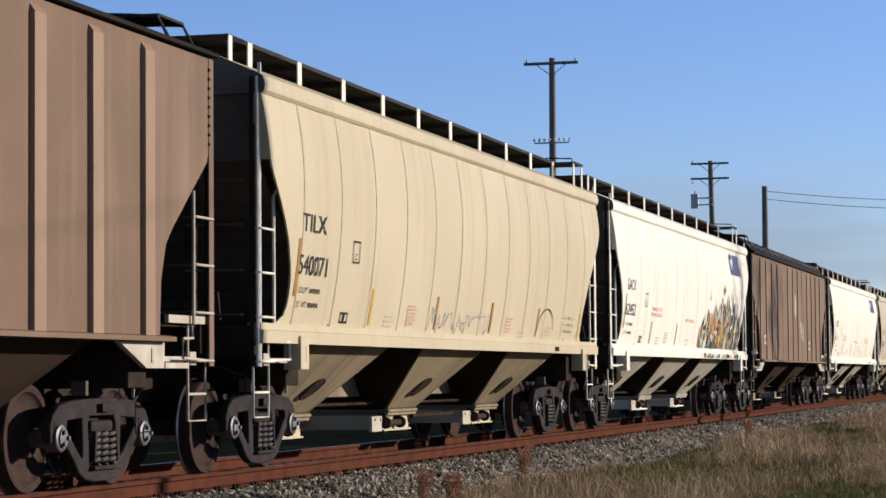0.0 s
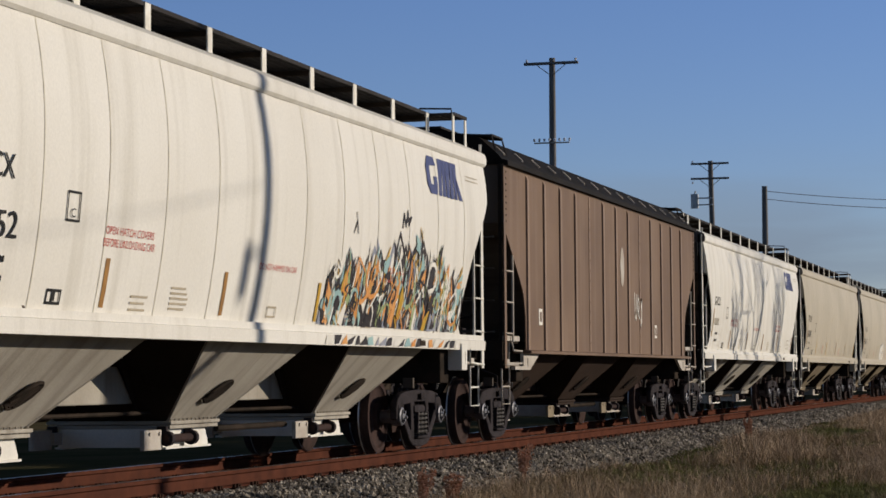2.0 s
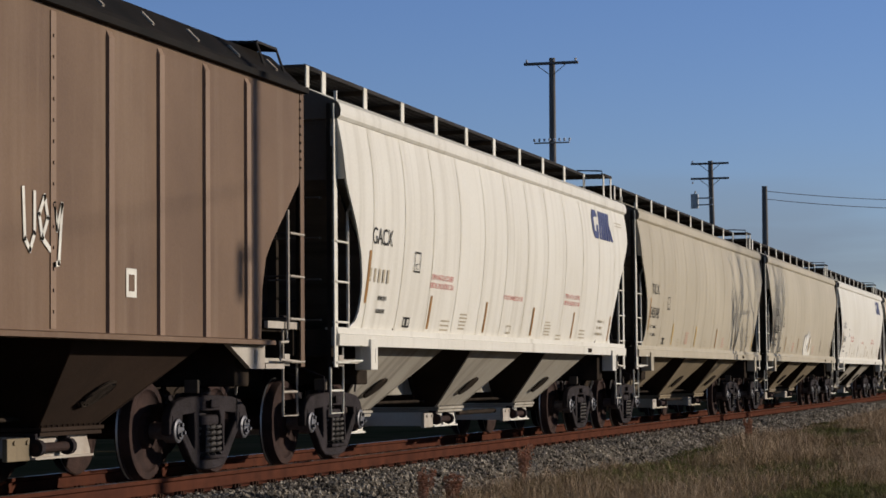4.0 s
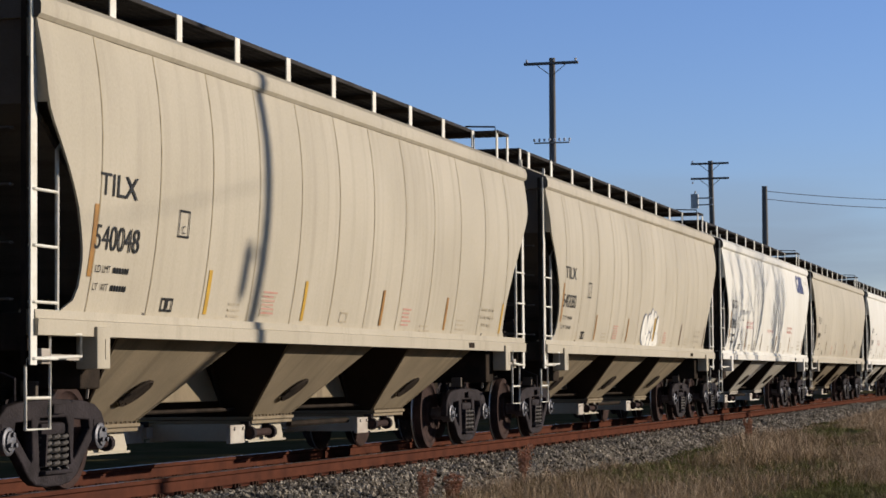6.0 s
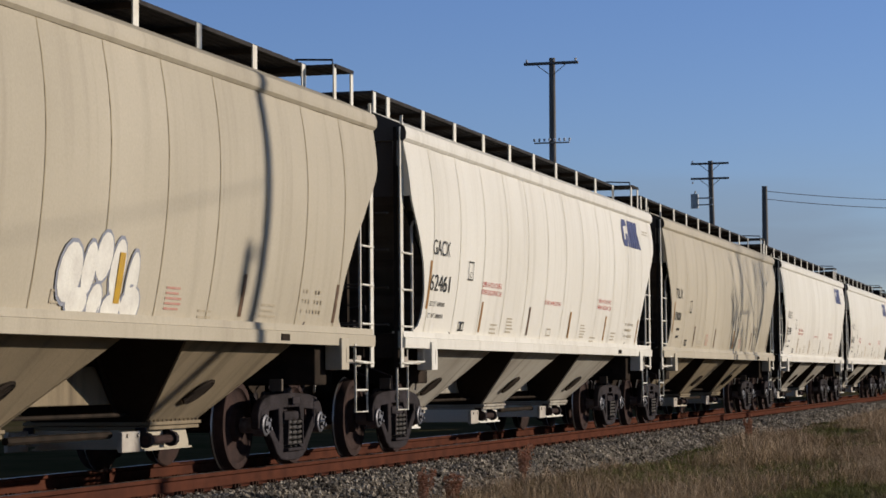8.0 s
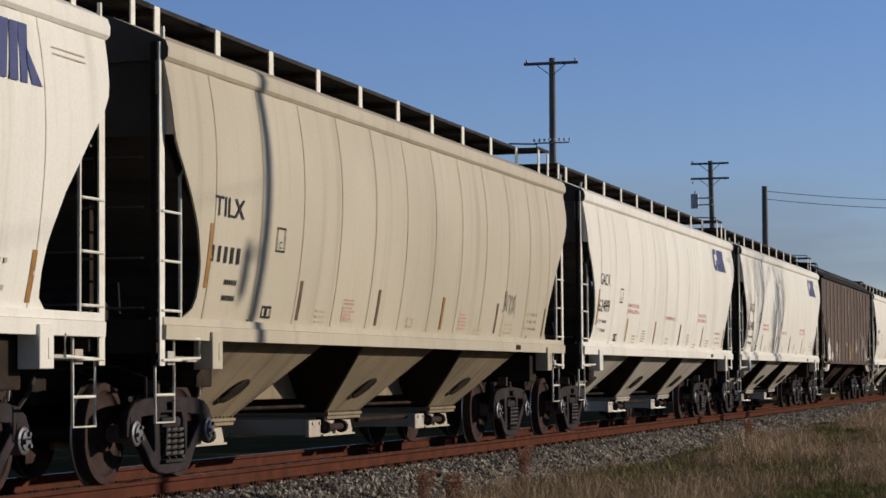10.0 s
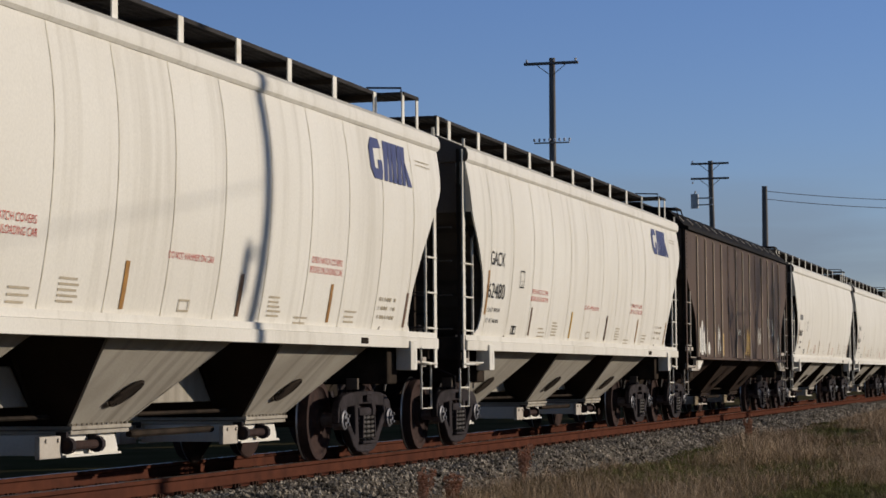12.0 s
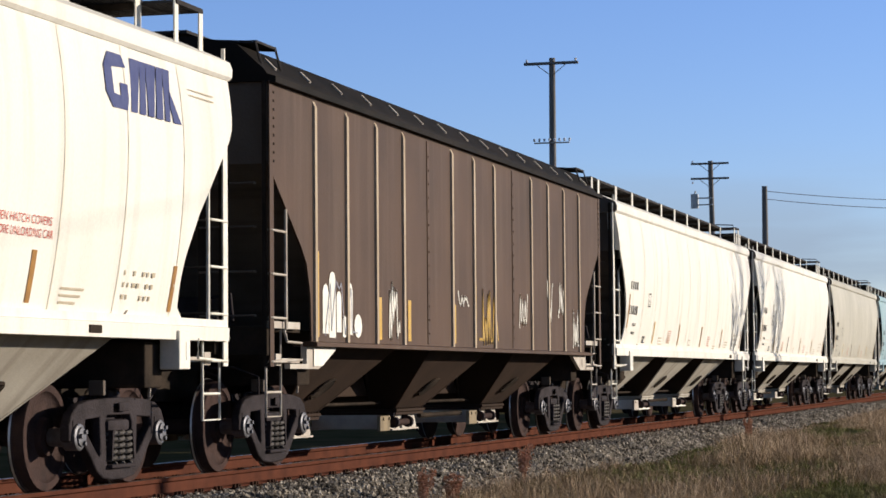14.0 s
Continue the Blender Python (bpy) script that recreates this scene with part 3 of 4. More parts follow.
    for s in (1, -1):
        d = Vector((s * (xt - xb), 0, zt - zb)).normalized()
        c = Vector((s * (xb + (xt - xb) * 0.33), -0.05, zb + (zt - zb) * 0.33)) + Vector((s * 0.02, 0, -0.02))
        a = [c + d * (0.15 * math.sin(t)) + Vector((0, 0.15 * math.cos(t) + 0.10 * math.sin(t), 0)) for t in [2 * math.pi * i / 14 for i in range(15)]]
        vb = Build().tube(a, 0.016, 5)
        for q in (-0.07, 0.0, 0.07):
            vb.tube([c - d * 0.12 + Vector((0, q - 0.13, 0)), c + d * 0.12 + Vector((0, q + 0.08, 0))], 0.02, 6)
        part("vibrator_bracket", vb, UNDER, h, "black greasy vibrator bracket")
    return h


def underframe(car, paint, gate_paint):
    paint = {"cream_paint": GRIMY, "tan_paint": GRIMYTAN, "greyed_tan_paint": GRIMYTAN, "boxcar_brown_paint": GRIMYBROWN, "faded_brown_paint": GRIMYBROWN, "sooty_brown_paint": GRIMYBROWN}.get(paint.name, GRIMY)
    part("center_sill", Build().box(-0.33, 0.33, -5.4, 5.4, 0.70, 1.06, c=0.015), paint, car)
    for e in (-1, 1):
        part("draft_sill", Build().box(-0.32, 0.32, *sorted((e * 5.4, e * 8.0)), 0.71, 1.06, c=0.015), UNDER, car)
    for y in (-4.45, 0.0, 4.45):
        hopper(car, y, paint, gate_paint)
    for e in (-1, 1):
        b = Build().box(-1.42, 1.42, e * 6.66 - 0.2, e * 6.66 + 0.2, 0.86, 1.26, c=0.02)
        b.box(-0.45, 0.45, e * 7.3 - 0.5, e * 7.3 + 0.5, 1.06, 1.2)
        part("bolster", b, UNDER, car)
        truck(car, e * 6.66)
        for s in (1, -1):
            part("side_bearing", Build().box(*sorted((s * 0.98, s * 1.12)), e * 6.66 - 0.40, e * 6.66 - 0.33, 0.80, 0.93, c=0.01), SHADEGRIME, car)
            lever = Build().tube([(s * 1.2, e * 6.66 + 0.32, 1.02), (s * 1.22, e * 6.66 + 0.40, 0.9), (s * 1.2, e * 6.66 + 0.42, 0.78)], 0.014, 5)
            part("brake_lever", lever, PALE, car)
            bracket = Build().box(*sorted((s * 1.47, s * 1.50)), *sorted((e * 7.02, e * 7.62)), 1.09, 1.135).box(*sorted((s * 1.47, s * 1.515)), *sorted((e * 7.64, e * 7.80)), 1.06, 1.18, c=0.006)
            part("step_bracket", bracket, PALE, car)
    b = Build().tube([(-0.25, -3.0, 0.66), (-0.25, -1.6, 0.66)], 0.12, 12).tube([(0.45, -6.0, 0.62), (0.45, 6.0, 0.60)], 0.02)
    b.tube([(0.45, 1.1, 0.42), (0.45, 3.3, 0.42)], 0.035)
    part("brake_pipe", b, UNDER, car)


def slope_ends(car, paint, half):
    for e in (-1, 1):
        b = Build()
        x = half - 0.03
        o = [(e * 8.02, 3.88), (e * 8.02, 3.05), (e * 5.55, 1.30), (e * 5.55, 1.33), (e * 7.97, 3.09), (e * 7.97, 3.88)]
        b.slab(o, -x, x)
        part("end_sheet", b, SHADEGRIME, car, "end wall and slope sheet, shade painted in, grime-streaked")
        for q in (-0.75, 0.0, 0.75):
            part("end_rib", Build().box(q - 0.05, q + 0.05, *sorted((e * 8.02, e * 8.06)), 3.05, 3.85), SHADEGRIME, car)


def round_hopper_car(name, paint, label):
    """A round-sided three-bay covered hopper, built at the origin with its length along y."""
    car = thing(name, label, "hopper car", "wagons of the train", at=pose(0, 0, 0))
    for s in (1, -1):
        part("side", side_sheet(bulge, notch_round, 1.46, 3.74, s, ny=104, pillow=0.007), paint, car, smooth=True)
        sm = Build()
        for i in range(9):
            z = 1.47 + 2.25 * i / 8
            sm.v += [(s * (bulge(z) + 0.005), -0.009, z), (s * (bulge(z) + 0.005), 0.009, z)]
        sm.f = [(2 * i, 2 * i + 1, 2 * i + 3, 2 * i + 2) for i in range(8)]
        sm.mi = [0] * 8
        seam = sm.mesh("weld_seam", TANSEAM if paint in (TAN, TANGREY) else SEAM)
        for i in range(12):
            part("weld_seam", seam, None, car, at=pose(0, -7.0 + 1.25 * i, 0))
        b = Build().sweep([(s * 1.44, 1.28), (s * 1.60, 1.28), (s * 1.605, 1.40), (s * 1.58, 1.41), (s * 1.575, 1.475), (s * 1.44, 1.475)], -8.05, 8.05)
        part("side_sill", b, paint, car)
        for e in (-1, 1):
            b = Build().box(*sorted((s * 1.44, s * 1.63)), e * 6.87 - 0.13, e * 6.87 + 0.13, 1.02, 1.36, c=0.012)
            b.box(*sorted((s * 1.625, s * 1.635)), e * 6.87 + 0.02, e * 6.87 + 0.07, 1.1, 1.26)
            part("jacking_pad", b, paint, car)
        part("placard_holder", Build().box(*sorted((s * 1.60, s * 1.615)), 4.86, 5.10, 1.31, 1.375, c=0.004), UNDER, car)
    for s in (1, -1):
        for e in (-1, 1):
            b = Build()
            for i in range(7):
                z = 3.06 + 0.11 * i
                y = e * (notch_round(z, e) - 0.012)
                b.v += [(s * 1.46, y, z), (s * (bulge(z) - 0.022), y, z), (s * 1.46, y - e * 0.02, z), (s * (bulge(z) - 0.022), y - e * 0.02, z)]
            for i in range(6):
                k = 4 * i
                b.f += [(k, k + 1, k + 5, k + 4), (k + 2, k + 3, k + 7, k + 6)]
            b.mi = [0] * len(b.f)
            part("closing_plate", b, paint, car)
    slope_ends(car, paint, 1.55)
    prof = [(1.52, 3.70), (1.60, 3.70), (1.63, 3.73), (1.635, 3.80), (1.61, 3.87), (1.55, 3.905), (1.10, 4.10), (0.45, 4.24), (0.40, 4.25)]
    prof = prof + [(-x, z) for x, z in prof[::-1]]
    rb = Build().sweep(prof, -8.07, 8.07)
    # the roof's end caps share the end walls' painted-in shade
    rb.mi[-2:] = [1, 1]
    part("roof", rb, [paint, SHADEGRIME], car, smooth=True)
    for i in range(4):
        y = -6.9 + 3.5 * i
        h = Build().sweep([(-0.42, 4.22), (-0.42, 4.33), (-0.3, 4.385), (0.3, 4.385), (0.42, 4.33), (0.42, 4.22)], y, y + 3.3)
        part("hatch_cover", h, GRATING, car, "long dark trough hatch cover")
    for s in (1, -1):
        part("running_board", BOARD, None, car, at=pose(0, 0, 4.31, 0, 0, 0 if s > 0 else 180))
        part("crosswalk", CROSSWALK if s > 0 else CROSSWALK_NARROW, None, car, at=pose(0, 0, 4.315))
        part("stanchion", Build().box(s * 1.11 - 0.007, s * 1.11 + 0.007, -7.67, -7.57, 4.02, 4.34), STILE, car)
        for i in range(10):
            y = -7.05 + 1.567 * i
            part("stanchion", Build().box(s * 1.11 - 0.007, s * 1.11 + 0.007, y - 0.065, y + 0.065, 4.02, 4.34), STILE, car)
            part("board_bracket", Build().box(*sorted((s * 0.46, s * 1.08)), y - 0.03, y + 0.03, 4.255, 4.305).tube([(s * 1.08, y, 4.08), (s * 0.6, y, 4.26)], 0.02, 5), UNDER, car)
        for e in (-1, 1):
            for y in (7.22, 7.83) if e > 0 else ():
                part("stanchion", Build().box(s * 1.41 - 0.007, s * 1.41 + 0.007, e * y - 0.045, e * y + 0.045, 3.9, 4.34), STILE, car)
            if e > 0:
                hd = Build().tube([(s * 1.38, 7.25, 4.34), (s * 1.38, 7.25, 4.40), (s * 0.95, 7.25, 4.42), (s * 0.95, 7.25, 4.34)], 0.012)
                part("handhold", hd, GRATING, car)
            part("roof_peg", Build().box(s * 1.56 - 0.015, s * 1.56 + 0.015, e * 8.02 - 0.015, e * 8.02 + 0.015, 3.86, 4.0), STILE, car)
    ends_and_ladders(car, paint, STILE, 3.86, 2.72)
    underframe(car, paint, paint)
    return car


RIBS = [-6.72 + 1.095 * i for i in range(13)]
RIVETED = (4, 8)


def ribbed_hopper_car(name, paint, label, wide_ribs=False):
    """A flat-sided ribbed covered hopper."""
    car = thing(name, label, "hopper car", "wagons of the train", at=pose(0, 0, 0))
    w = 0.105 if wide_ribs else 0.036 if paint is DARKBROWN else 0.055
    slant = 0.045 if wide_ribs else 0.012
    for s in (1, -1):
        part("side", side_sheet(flat, notch_ribbed, 1.31, 3.86, s, nz=16), paint, car)
        for i, y in enumerate(RIBS):
            y += 0.09 if wide_ribs else 0.0
            if i in RIVETED and not wide_ribs:
                b = Build().box(*sorted((s * 1.56, s * 1.57)), y - 0.05, y + 0.05, 1.33, 3.8)
                for k in range(14):
                    b.box(*sorted((s * 1.57, s * 1.58)), y - 0.012, y + 0.012, 1.45 + 0.165 * k, 1.475 + 0.165 * k)
            else:
                b = Build()
                d = 1.605 if wide_ribs else 1.588
                o = [(s * 1.56, y - w - 0.012), (s * d, y - w), (s * d, y + w), (s * 1.56, y + w + slant)]
                v = [(x, yy, 1.30) for x, yy in o] + [(x, yy, 3.74) for x, yy in o] + [(s * 1.56, y - w, 3.80), (s * 1.56, y + w, 3.80)]
                b.add(v, [(0, 1, 5, 4), (1, 2, 6, 5), (2, 3, 7, 6), (0, 3, 2, 1), (5, 6, 9, 8), (4, 5, 8), (6, 7, 9)])
            part("rib", b, RIBPALE if paint is not DARKBROWN else paint if i in RIVETED else RIBWORN, car)
        b = Build().sweep([(s * 1.40, 1.26), (s * 1.665, 1.26), (s * 1.665, 1.30), (s * 1.57, 1.315), (s * 1.40, 1.315)], -6.95, 6.95)
        part("side_sill", b, paint, car)
        zc = 3.84 if not wide_ribs else 3.875
        b = Build().sweep([(s * 1.54, zc), (s * 1.63, zc), (s * 1.63, zc + (0.06 if not wide_ribs else 0.03)), (s * 1.54, 3.93)], -8.1, 8.1)
        part("top_chord", b, ROOFBLACK, car)
        for e in (-1, 1):
            for k in range(9):
                part("rivet", Build().box(*sorted((s * 1.56, s * 1.575)), e * 8.0 - 0.015, e * 8.0 + 0.015, 3.06 + 0.085 * k, 3.085 + 0.085 * k), UNDER, car)
            b = Build().slab([(e * 6.95, 1.255), (e * 5.95, 1.255), (e * 6.55, 1.03), (e * 6.95, 1.03)], s * 1.50, s * 1.55)
            b.box(*sorted((s * 1.50, s * 1.56)), *sorted((e * 6.95, e * 7.5)), 1.03, 1.08)
            b.box(*sorted((s * 1.545, s * 1.56)), e * 6.68 - 0.03, e * 6.68 + 0.03, 1.08, 1.2)
            part("bolster_web", b, PALE, car, "pale triangular bolster web plate")
            b = Build().box(*sorted((s * 1.49, s * 1.53)), *sorted((e * 7.1, e * 8.05)), 1.43, 1.50)
            part("end_rail", b, PALE, car)
    slope_ends(car, paint, 1.56)
    prof = [(1.58, 3.86), (1.50, 3.98), (1.22, 4.235), (0.82, 4.325), (0.3, 4.37)] if not wide_ribs else [(1.60, 3.90), (1.57, 3.935), (1.22, 4.0), (0.82, 4.05), (0.3, 4.08)]
    prof = prof + [(-x, z) for x, z in prof[::-1]]
    part("roof", Build().sweep(prof, -8.08, 8.08), ROOFBLACK, car, "dark weathered roof")
    for i in range(15 if not wide_ribs else 0):
        y = -7.6 + 1.086 * i
        for s in (1, -1):
            part("roof_rib", Build().tube([(s * 1.455, y, 4.025), (s * 1.40, y + 0.015, 4.075), (s * 1.33, y + 0.04, 4.14)], 0.02, 5), PALE, car)
    for s in (1, -1):
        part("running_board", Build().box(*sorted((s * 0.2, s * 0.62)), -7.9, 7.9, 4.40 if not wide_ribs else 4.10, 4.43 if not wide_ribs else 4.13), GRATING, car)
        for e in (-1, 1):
            zp = 4.27 if not wide_ribs else 4.16
            for q in (7.92, 7.32):
                leg = Build().tube([(s * 1.45, e * (q + 0.03), 3.94), (s * 1.35, e * (q - 0.02), zp), (s * 0.5, e * (q - 0.02), zp + 0.06)], 0.018)
                part("platform_leg", leg, GRATING, car)
            b = Build().box(*sorted((s * 0.5, s * 1.36)), *sorted((e * 7.3, e * 7.9)), zp, zp + 0.025)
            part("end_platform", b, GRATING, car)
    ends_and_ladders(car, paint, PALE, 3.86, 2.62, post_paint=paint)
    underframe(car, paint, PALE)
    return car


# ---- lettering and paint on the wagon sides ----


def lettering(car, text, y, z, w, h, ma, half=bulge, name="lettering"):
    """Painted words on the side that faces the meadow, w wide and h high, from y, with the base line at z."""
    cu = bpy.data.curves.new("letters", "FONT")
    cu.body, cu.fill_mode = text, "FRONT"
    tmp = new("letters", cu)
    bpy.context.view_layer.update()
    me = bpy.data.meshes.new_from_object(tmp.evaluated_get(bpy.context.evaluated_depsgraph_get()))
    bpy.data.objects.remove(tmp)
    co = np.array([q.co[:] for q in me.vertices])
    if len(co) == 0:
        return
    u0, u1, v1 = co[:, 0].min(), co[:, 0].max(), 0.70
    for q in me.vertices:
        zz = z + q.co.y / v1 * h
        q.co = (half(zz) + 0.006, y + (q.co.x - u0) / (u1 - u0) * w, zz)
    me.materials.append(ma)
    me.name = name
    part(name, me, None, car)


def patch(car, y0, y1, z0, z1, ma, half=bulge, name="stencil_block", lift=0.005):
    n = max(1, round((z1 - z0) / 0.15))
    b = Build()
    for i in range(n + 1):
        z = z0 + (z1 - z0) * i / n
        b.v += [(half(z) + lift, y0, z), (half(z) + lift, y1, z)]
    b.f = [(2 * i, 2 * i + 1, 2 * i + 3, 2 * i + 2) for i in range(n)]
    b.mi = [0] * n
    part(name, b, ma, car)


def blob(car, pts, ma, half=bulge, name="graffiti", lift=0.006):
    """A flat painted shape from a few (y, z) corners."""
    b = Build()
    b.add([(half(z) + lift, y, z) for y, z in pts], [tuple(range(len(pts)))])
    part(name, b, ma, car)


def stroke(car, pts, w, ma, half=bulge, name="graffiti", lift=0.008):
    b = Build()
    for (ya, za), (yb, zb) in zip(pts, pts[1:]):
        d = Vector((yb - ya, zb - za))
        if d.length < 1e-4:
            continue
        d = d.normalized()
        n, e = Vector((-d.y, d.x)) * w / 2, d * w * 0.35
        q = [(ya - e.x + n.x, za - e.y + n.y), (yb + e.x + n.x, zb + e.y + n.y), (yb + e.x - n.x, zb + e.y - n.y), (ya - e.x - n.x, za - e.y - n.y)]
        k = len(b.v)
        b.add([(half(z) + lift, y, z) for y, z in q], [(0, 1, 2, 3)])
        if k:
            b.f.append((k - 3, k, k + 3, k - 2))
            b.mi.append(0)
    part(name, b, ma, car)


def bars(car, y, z, w, n, ma, pitch=0.055, thick=0.02, half=bulge, rnd=None):
    for i in range(n):
        k = w * (rnd.uniform(0.7, 1.0) if rnd else 1)
        patch(car, y, y + k, z - i * pitch - thick, z - i * pitch, ma, half)


def ring_box(car, y, z, w, h, ma, t=0.018):
    for a, b, c, d in ((y, y + w, z, z + t), (y, y + w, z + h - t, z + h), (y, y + t, z + t, z + h - t), (y + w - t, y + w, z + t, z + h - t)):
        patch(car, a, b, c, d, ma)


def wagon_markings(car, mark, number, seed, logo=False, faint=False):
    """The painted data that a round-sided wagon carries."""
    rnd = random.Random(seed)
    txt = BLACKTXT
    if mark:
        lettering(car, mark, -7.02, 2.42, 0.78, 0.185, txt)
    else:
        for k in range(4):
            patch(car, -7.02 + 0.19 * k, -6.94 + 0.19 * k, 2.43, 2.57, txt, name="stencil_bar")
    if number:
        lettering(car, number, -7.04, 1.985, 0.92, 0.20, txt)
    else:
        for k in range(5):
            patch(car, -7.02 + 0.17 * k, -6.95 + 0.17 * k, 2.0, 2.15, FADED if logo else txt, name="stencil_bar")
    ink = FADED if faint else BLACKTXT
    for z, words in ((1.80, "LD LMT"), (1.655, "LT  WT")):
        if number:
            lettering(car, words, -6.95, z, 0.30, 0.06, ink)
        for k in range(6):
            patch(car, -6.58 + 0.055 * k, -6.58 + 0.055 * k + 0.034, z + 0.004, z + 0.052, ink, name="stencil_bar")
    ring_box(car, -5.28, 2.17, 0.25, 0.24, BLACKTXT)
    lettering(car, "C", -5.2, 2.205, 0.08, 0.07, BLACKTXT)
    ring_box(car, -5.45, 1.52, 0.27, 0.12, BLACKTXT, 0.022)
    patch(car, -5.35, -5.29, 1.545, 1.62, BLACKTXT)
    strips = [-7.1, -4.42, -1.68, 1.08, 3.82, 6.68]
    for i, y in enumerate(strips):
        ma = STRIPO if rnd.random() < 0.55 else STRIPD if rnd.random() < 0.6 else STRIPY
        z0 = 1.76 if i == 0 else 1.52
        patch(car, y, y + 0.085, z0, z0 + (0.58 if i == 0 else 0.40), STRIPO if i == 0 else ma, name="reflector_strip")
    if logo:
        lettering(car, "OPEN HATCH COVERS", -4.5, 2.115, 1.02, 0.065, REDTXT)
        lettering(car, "BEFORE UNLOADING CAR", -4.52, 2.015, 1.08, 0.065, REDTXT)
        lettering(car, "DO NOT HAMMER ON CAR", -0.78, 1.985, 1.1, 0.06, REDTXT)
        lettering(car, "OPEN HATCH COVERS", 3.08, 2.115, 1.02, 0.065, REDTXT)
        lettering(car, "BEFORE UNLOADING CAR", 3.06, 2.015, 1.08, 0.065, REDTXT)
        y, z = 5.08, 3.15
        for q in ([(0, .34), (.12, .46), (.40, .46), (.46, .36), (.16, .34)], [(0, .34), (.16, .34), (.16, .12), (.12, 0), (0, .12)], [(.12, 0), (.42, 0), (.46, .10), (.46, .22), (.30, .22), (.30, .11), (.16, .12)],
                  [(.50, 0), (.63, 0), (.80, .46), (.58, .46)], [(.68, 0), (.82, 0), (.92, .46), (.80, .46)], [(.87, 0), (1.0, 0), (1.14, .46), (.92, .46)],
                  [(1.05, 0), (1.2, 0), (1.30, .46), (1.16, .46)], [(1.25, 0), (1.36, 0), (1.46, .46), (1.30, .46)], [(1.44, 0), (1.62, 0), (1.40, .28), (1.38, .16)]):
            blob(car, [(y + a, z + b) for a, b in q], LOGOBLUE, name="emblem")
        bars(car, 6.95, 3.50, 0.62, 2, FADED, pitch=0.05, thick=0.012)
    else:
        bars(car, -2.9, 1.78, 0.42, 6, FADEDRED, pitch=0.04, thick=0.018, rnd=rnd)
    bars(car, -3.8, 1.64, 0.42, 3, FADED, rnd=rnd)
    bars(car, -2.93, 1.74, 0.42, 5, FADED, pitch=0.045, rnd=rnd)
    ring_box(car, -0.38, 1.53, 0.26, 0.11, FADED)
    bars(car, 1.95, 1.74, 0.4, 5, FADEDRED if not logo else FADED, pitch=0.045, rnd=rnd)
    bars(car, 2.78, 1.56, 0.45, 2, FADED, rnd=rnd)
    bars(car, 4.42, 1.66, 0.45, 3, FADED, rnd=rnd)
    for i in range(3):
        for k in range(7):
            y = 5.62 + 0.1 * k
            if rnd.random() < 0.8:
                patch(car, y, y + rnd.uniform(.025, .075), 1.80 - 0.1 * i, 1.84 - 0.1 * i, FADED)


def big_graffiti(car):
    """Overlapping pointed strokes in black, orange, teal and green along the lower far half."""
    rnd = random.Random(5)
    top = lambda y: 2.0 + 0.55 * math.exp(-((y - 4.3) / 1.9) ** 2) + 0.12 * math.sin(7 * y)
    skin = lambda z: bulge(z) if z > 1.475 else 1.606
    cols = [GBLACK, GORANGE, GBLACK, GTEAL, GBLACK, GORANGE, GGREY, GBLACK, GTEAL, STRIPY, GGREEN, WHITEP, GBLACK, CREAM]
    for i in range(22):
        y = 1.4 + 0.245 * i
        blob(car, [(y - .2, 1.5), (y + .2, 1.5), (y + .24, top(y) - .25), (y + .02, top(y) - .02), (y - .16, top(y) - .3)], GBLACK if i % 3 else GGREY, lift=0.0055)
        blob(car, [(y - rnd.uniform(.05, .2), 1.29), (y + rnd.uniform(0, .15), 1.30), (y + rnd.uniform(.05, .2), 1.395), (y - rnd.uniform(0, .1), rnd.uniform(1.33, 1.395))], rnd.choice((GBLACK, GBLACK, GGREY, GTEAL, CREAM, GORANGE)), half=lambda z: 1.604)
    for i in range(420):
        y = rnd.uniform(1.3, 6.8)
        zc = rnd.uniform(1.56, max(1.66, top(y) - 0.10))
        hh, ww, lean = rnd.choice((0.06, 0.12, 0.2, 0.3)), rnd.choice((0.018, 0.03, 0.05, 0.11)), rnd.uniform(-0.16, 0.16)
        hh = min(hh, zc - 1.49)
        pts = [(y - ww, zc - hh * rnd.uniform(.4, 1)), (y + ww * rnd.uniform(0, 1), zc - hh), (y + ww, zc + hh * rnd.uniform(-.4, .4)), (y + lean + ww * .3, min(zc + hh, 2.72)), (y - ww * .6, zc + hh * rnd.uniform(-.2, .6))]
        blob(car, pts, rnd.choice(cols), lift=0.0065 + 0.0003 * (i % 24), half=skin)
    for i in range(14):
        y, z, r = rnd.uniform(1.4, 6.5), rnd.uniform(1.6, 2.15), rnd.uniform(.08, .24)
        a0, a1 = rnd.uniform(0, 6.28), rnd.uniform(1.5, 4.5)
        stroke(car, [(y + r * 1.2 * math.cos(a0 + a1 * k / 7), max(1.5, z + r * math.sin(a0 + a1 * k / 7))) for k in range(8)], rnd.uniform(.02, .06), rnd.choice([GORANGE, GTEAL, GBLACK, WHITEP, GORANGE, GGREEN]), lift=0.0142)
    for i in range(26):
        y, z = rnd.uniform(1.4, 6.4), rnd.uniform(1.55, 2.1)
        stroke(car, [(y, z), (y + rnd.uniform(.05, .25), z + rnd.uniform(.1, .35)), (y + rnd.uniform(.2, .4), z + rnd.uniform(-.1, .2))], rnd.uniform(.015, .04), rnd.choice([WHITEP, GORANGE, GBLACK]), lift=0.014)
    stroke(car, [(3.95, 2.66), (4.0, 2.82), (4.08, 2.68), (4.15, 2.86), (4.2, 2.7), (4.3, 2.8), (4.05, 2.72)], 0.03, GBLACK)
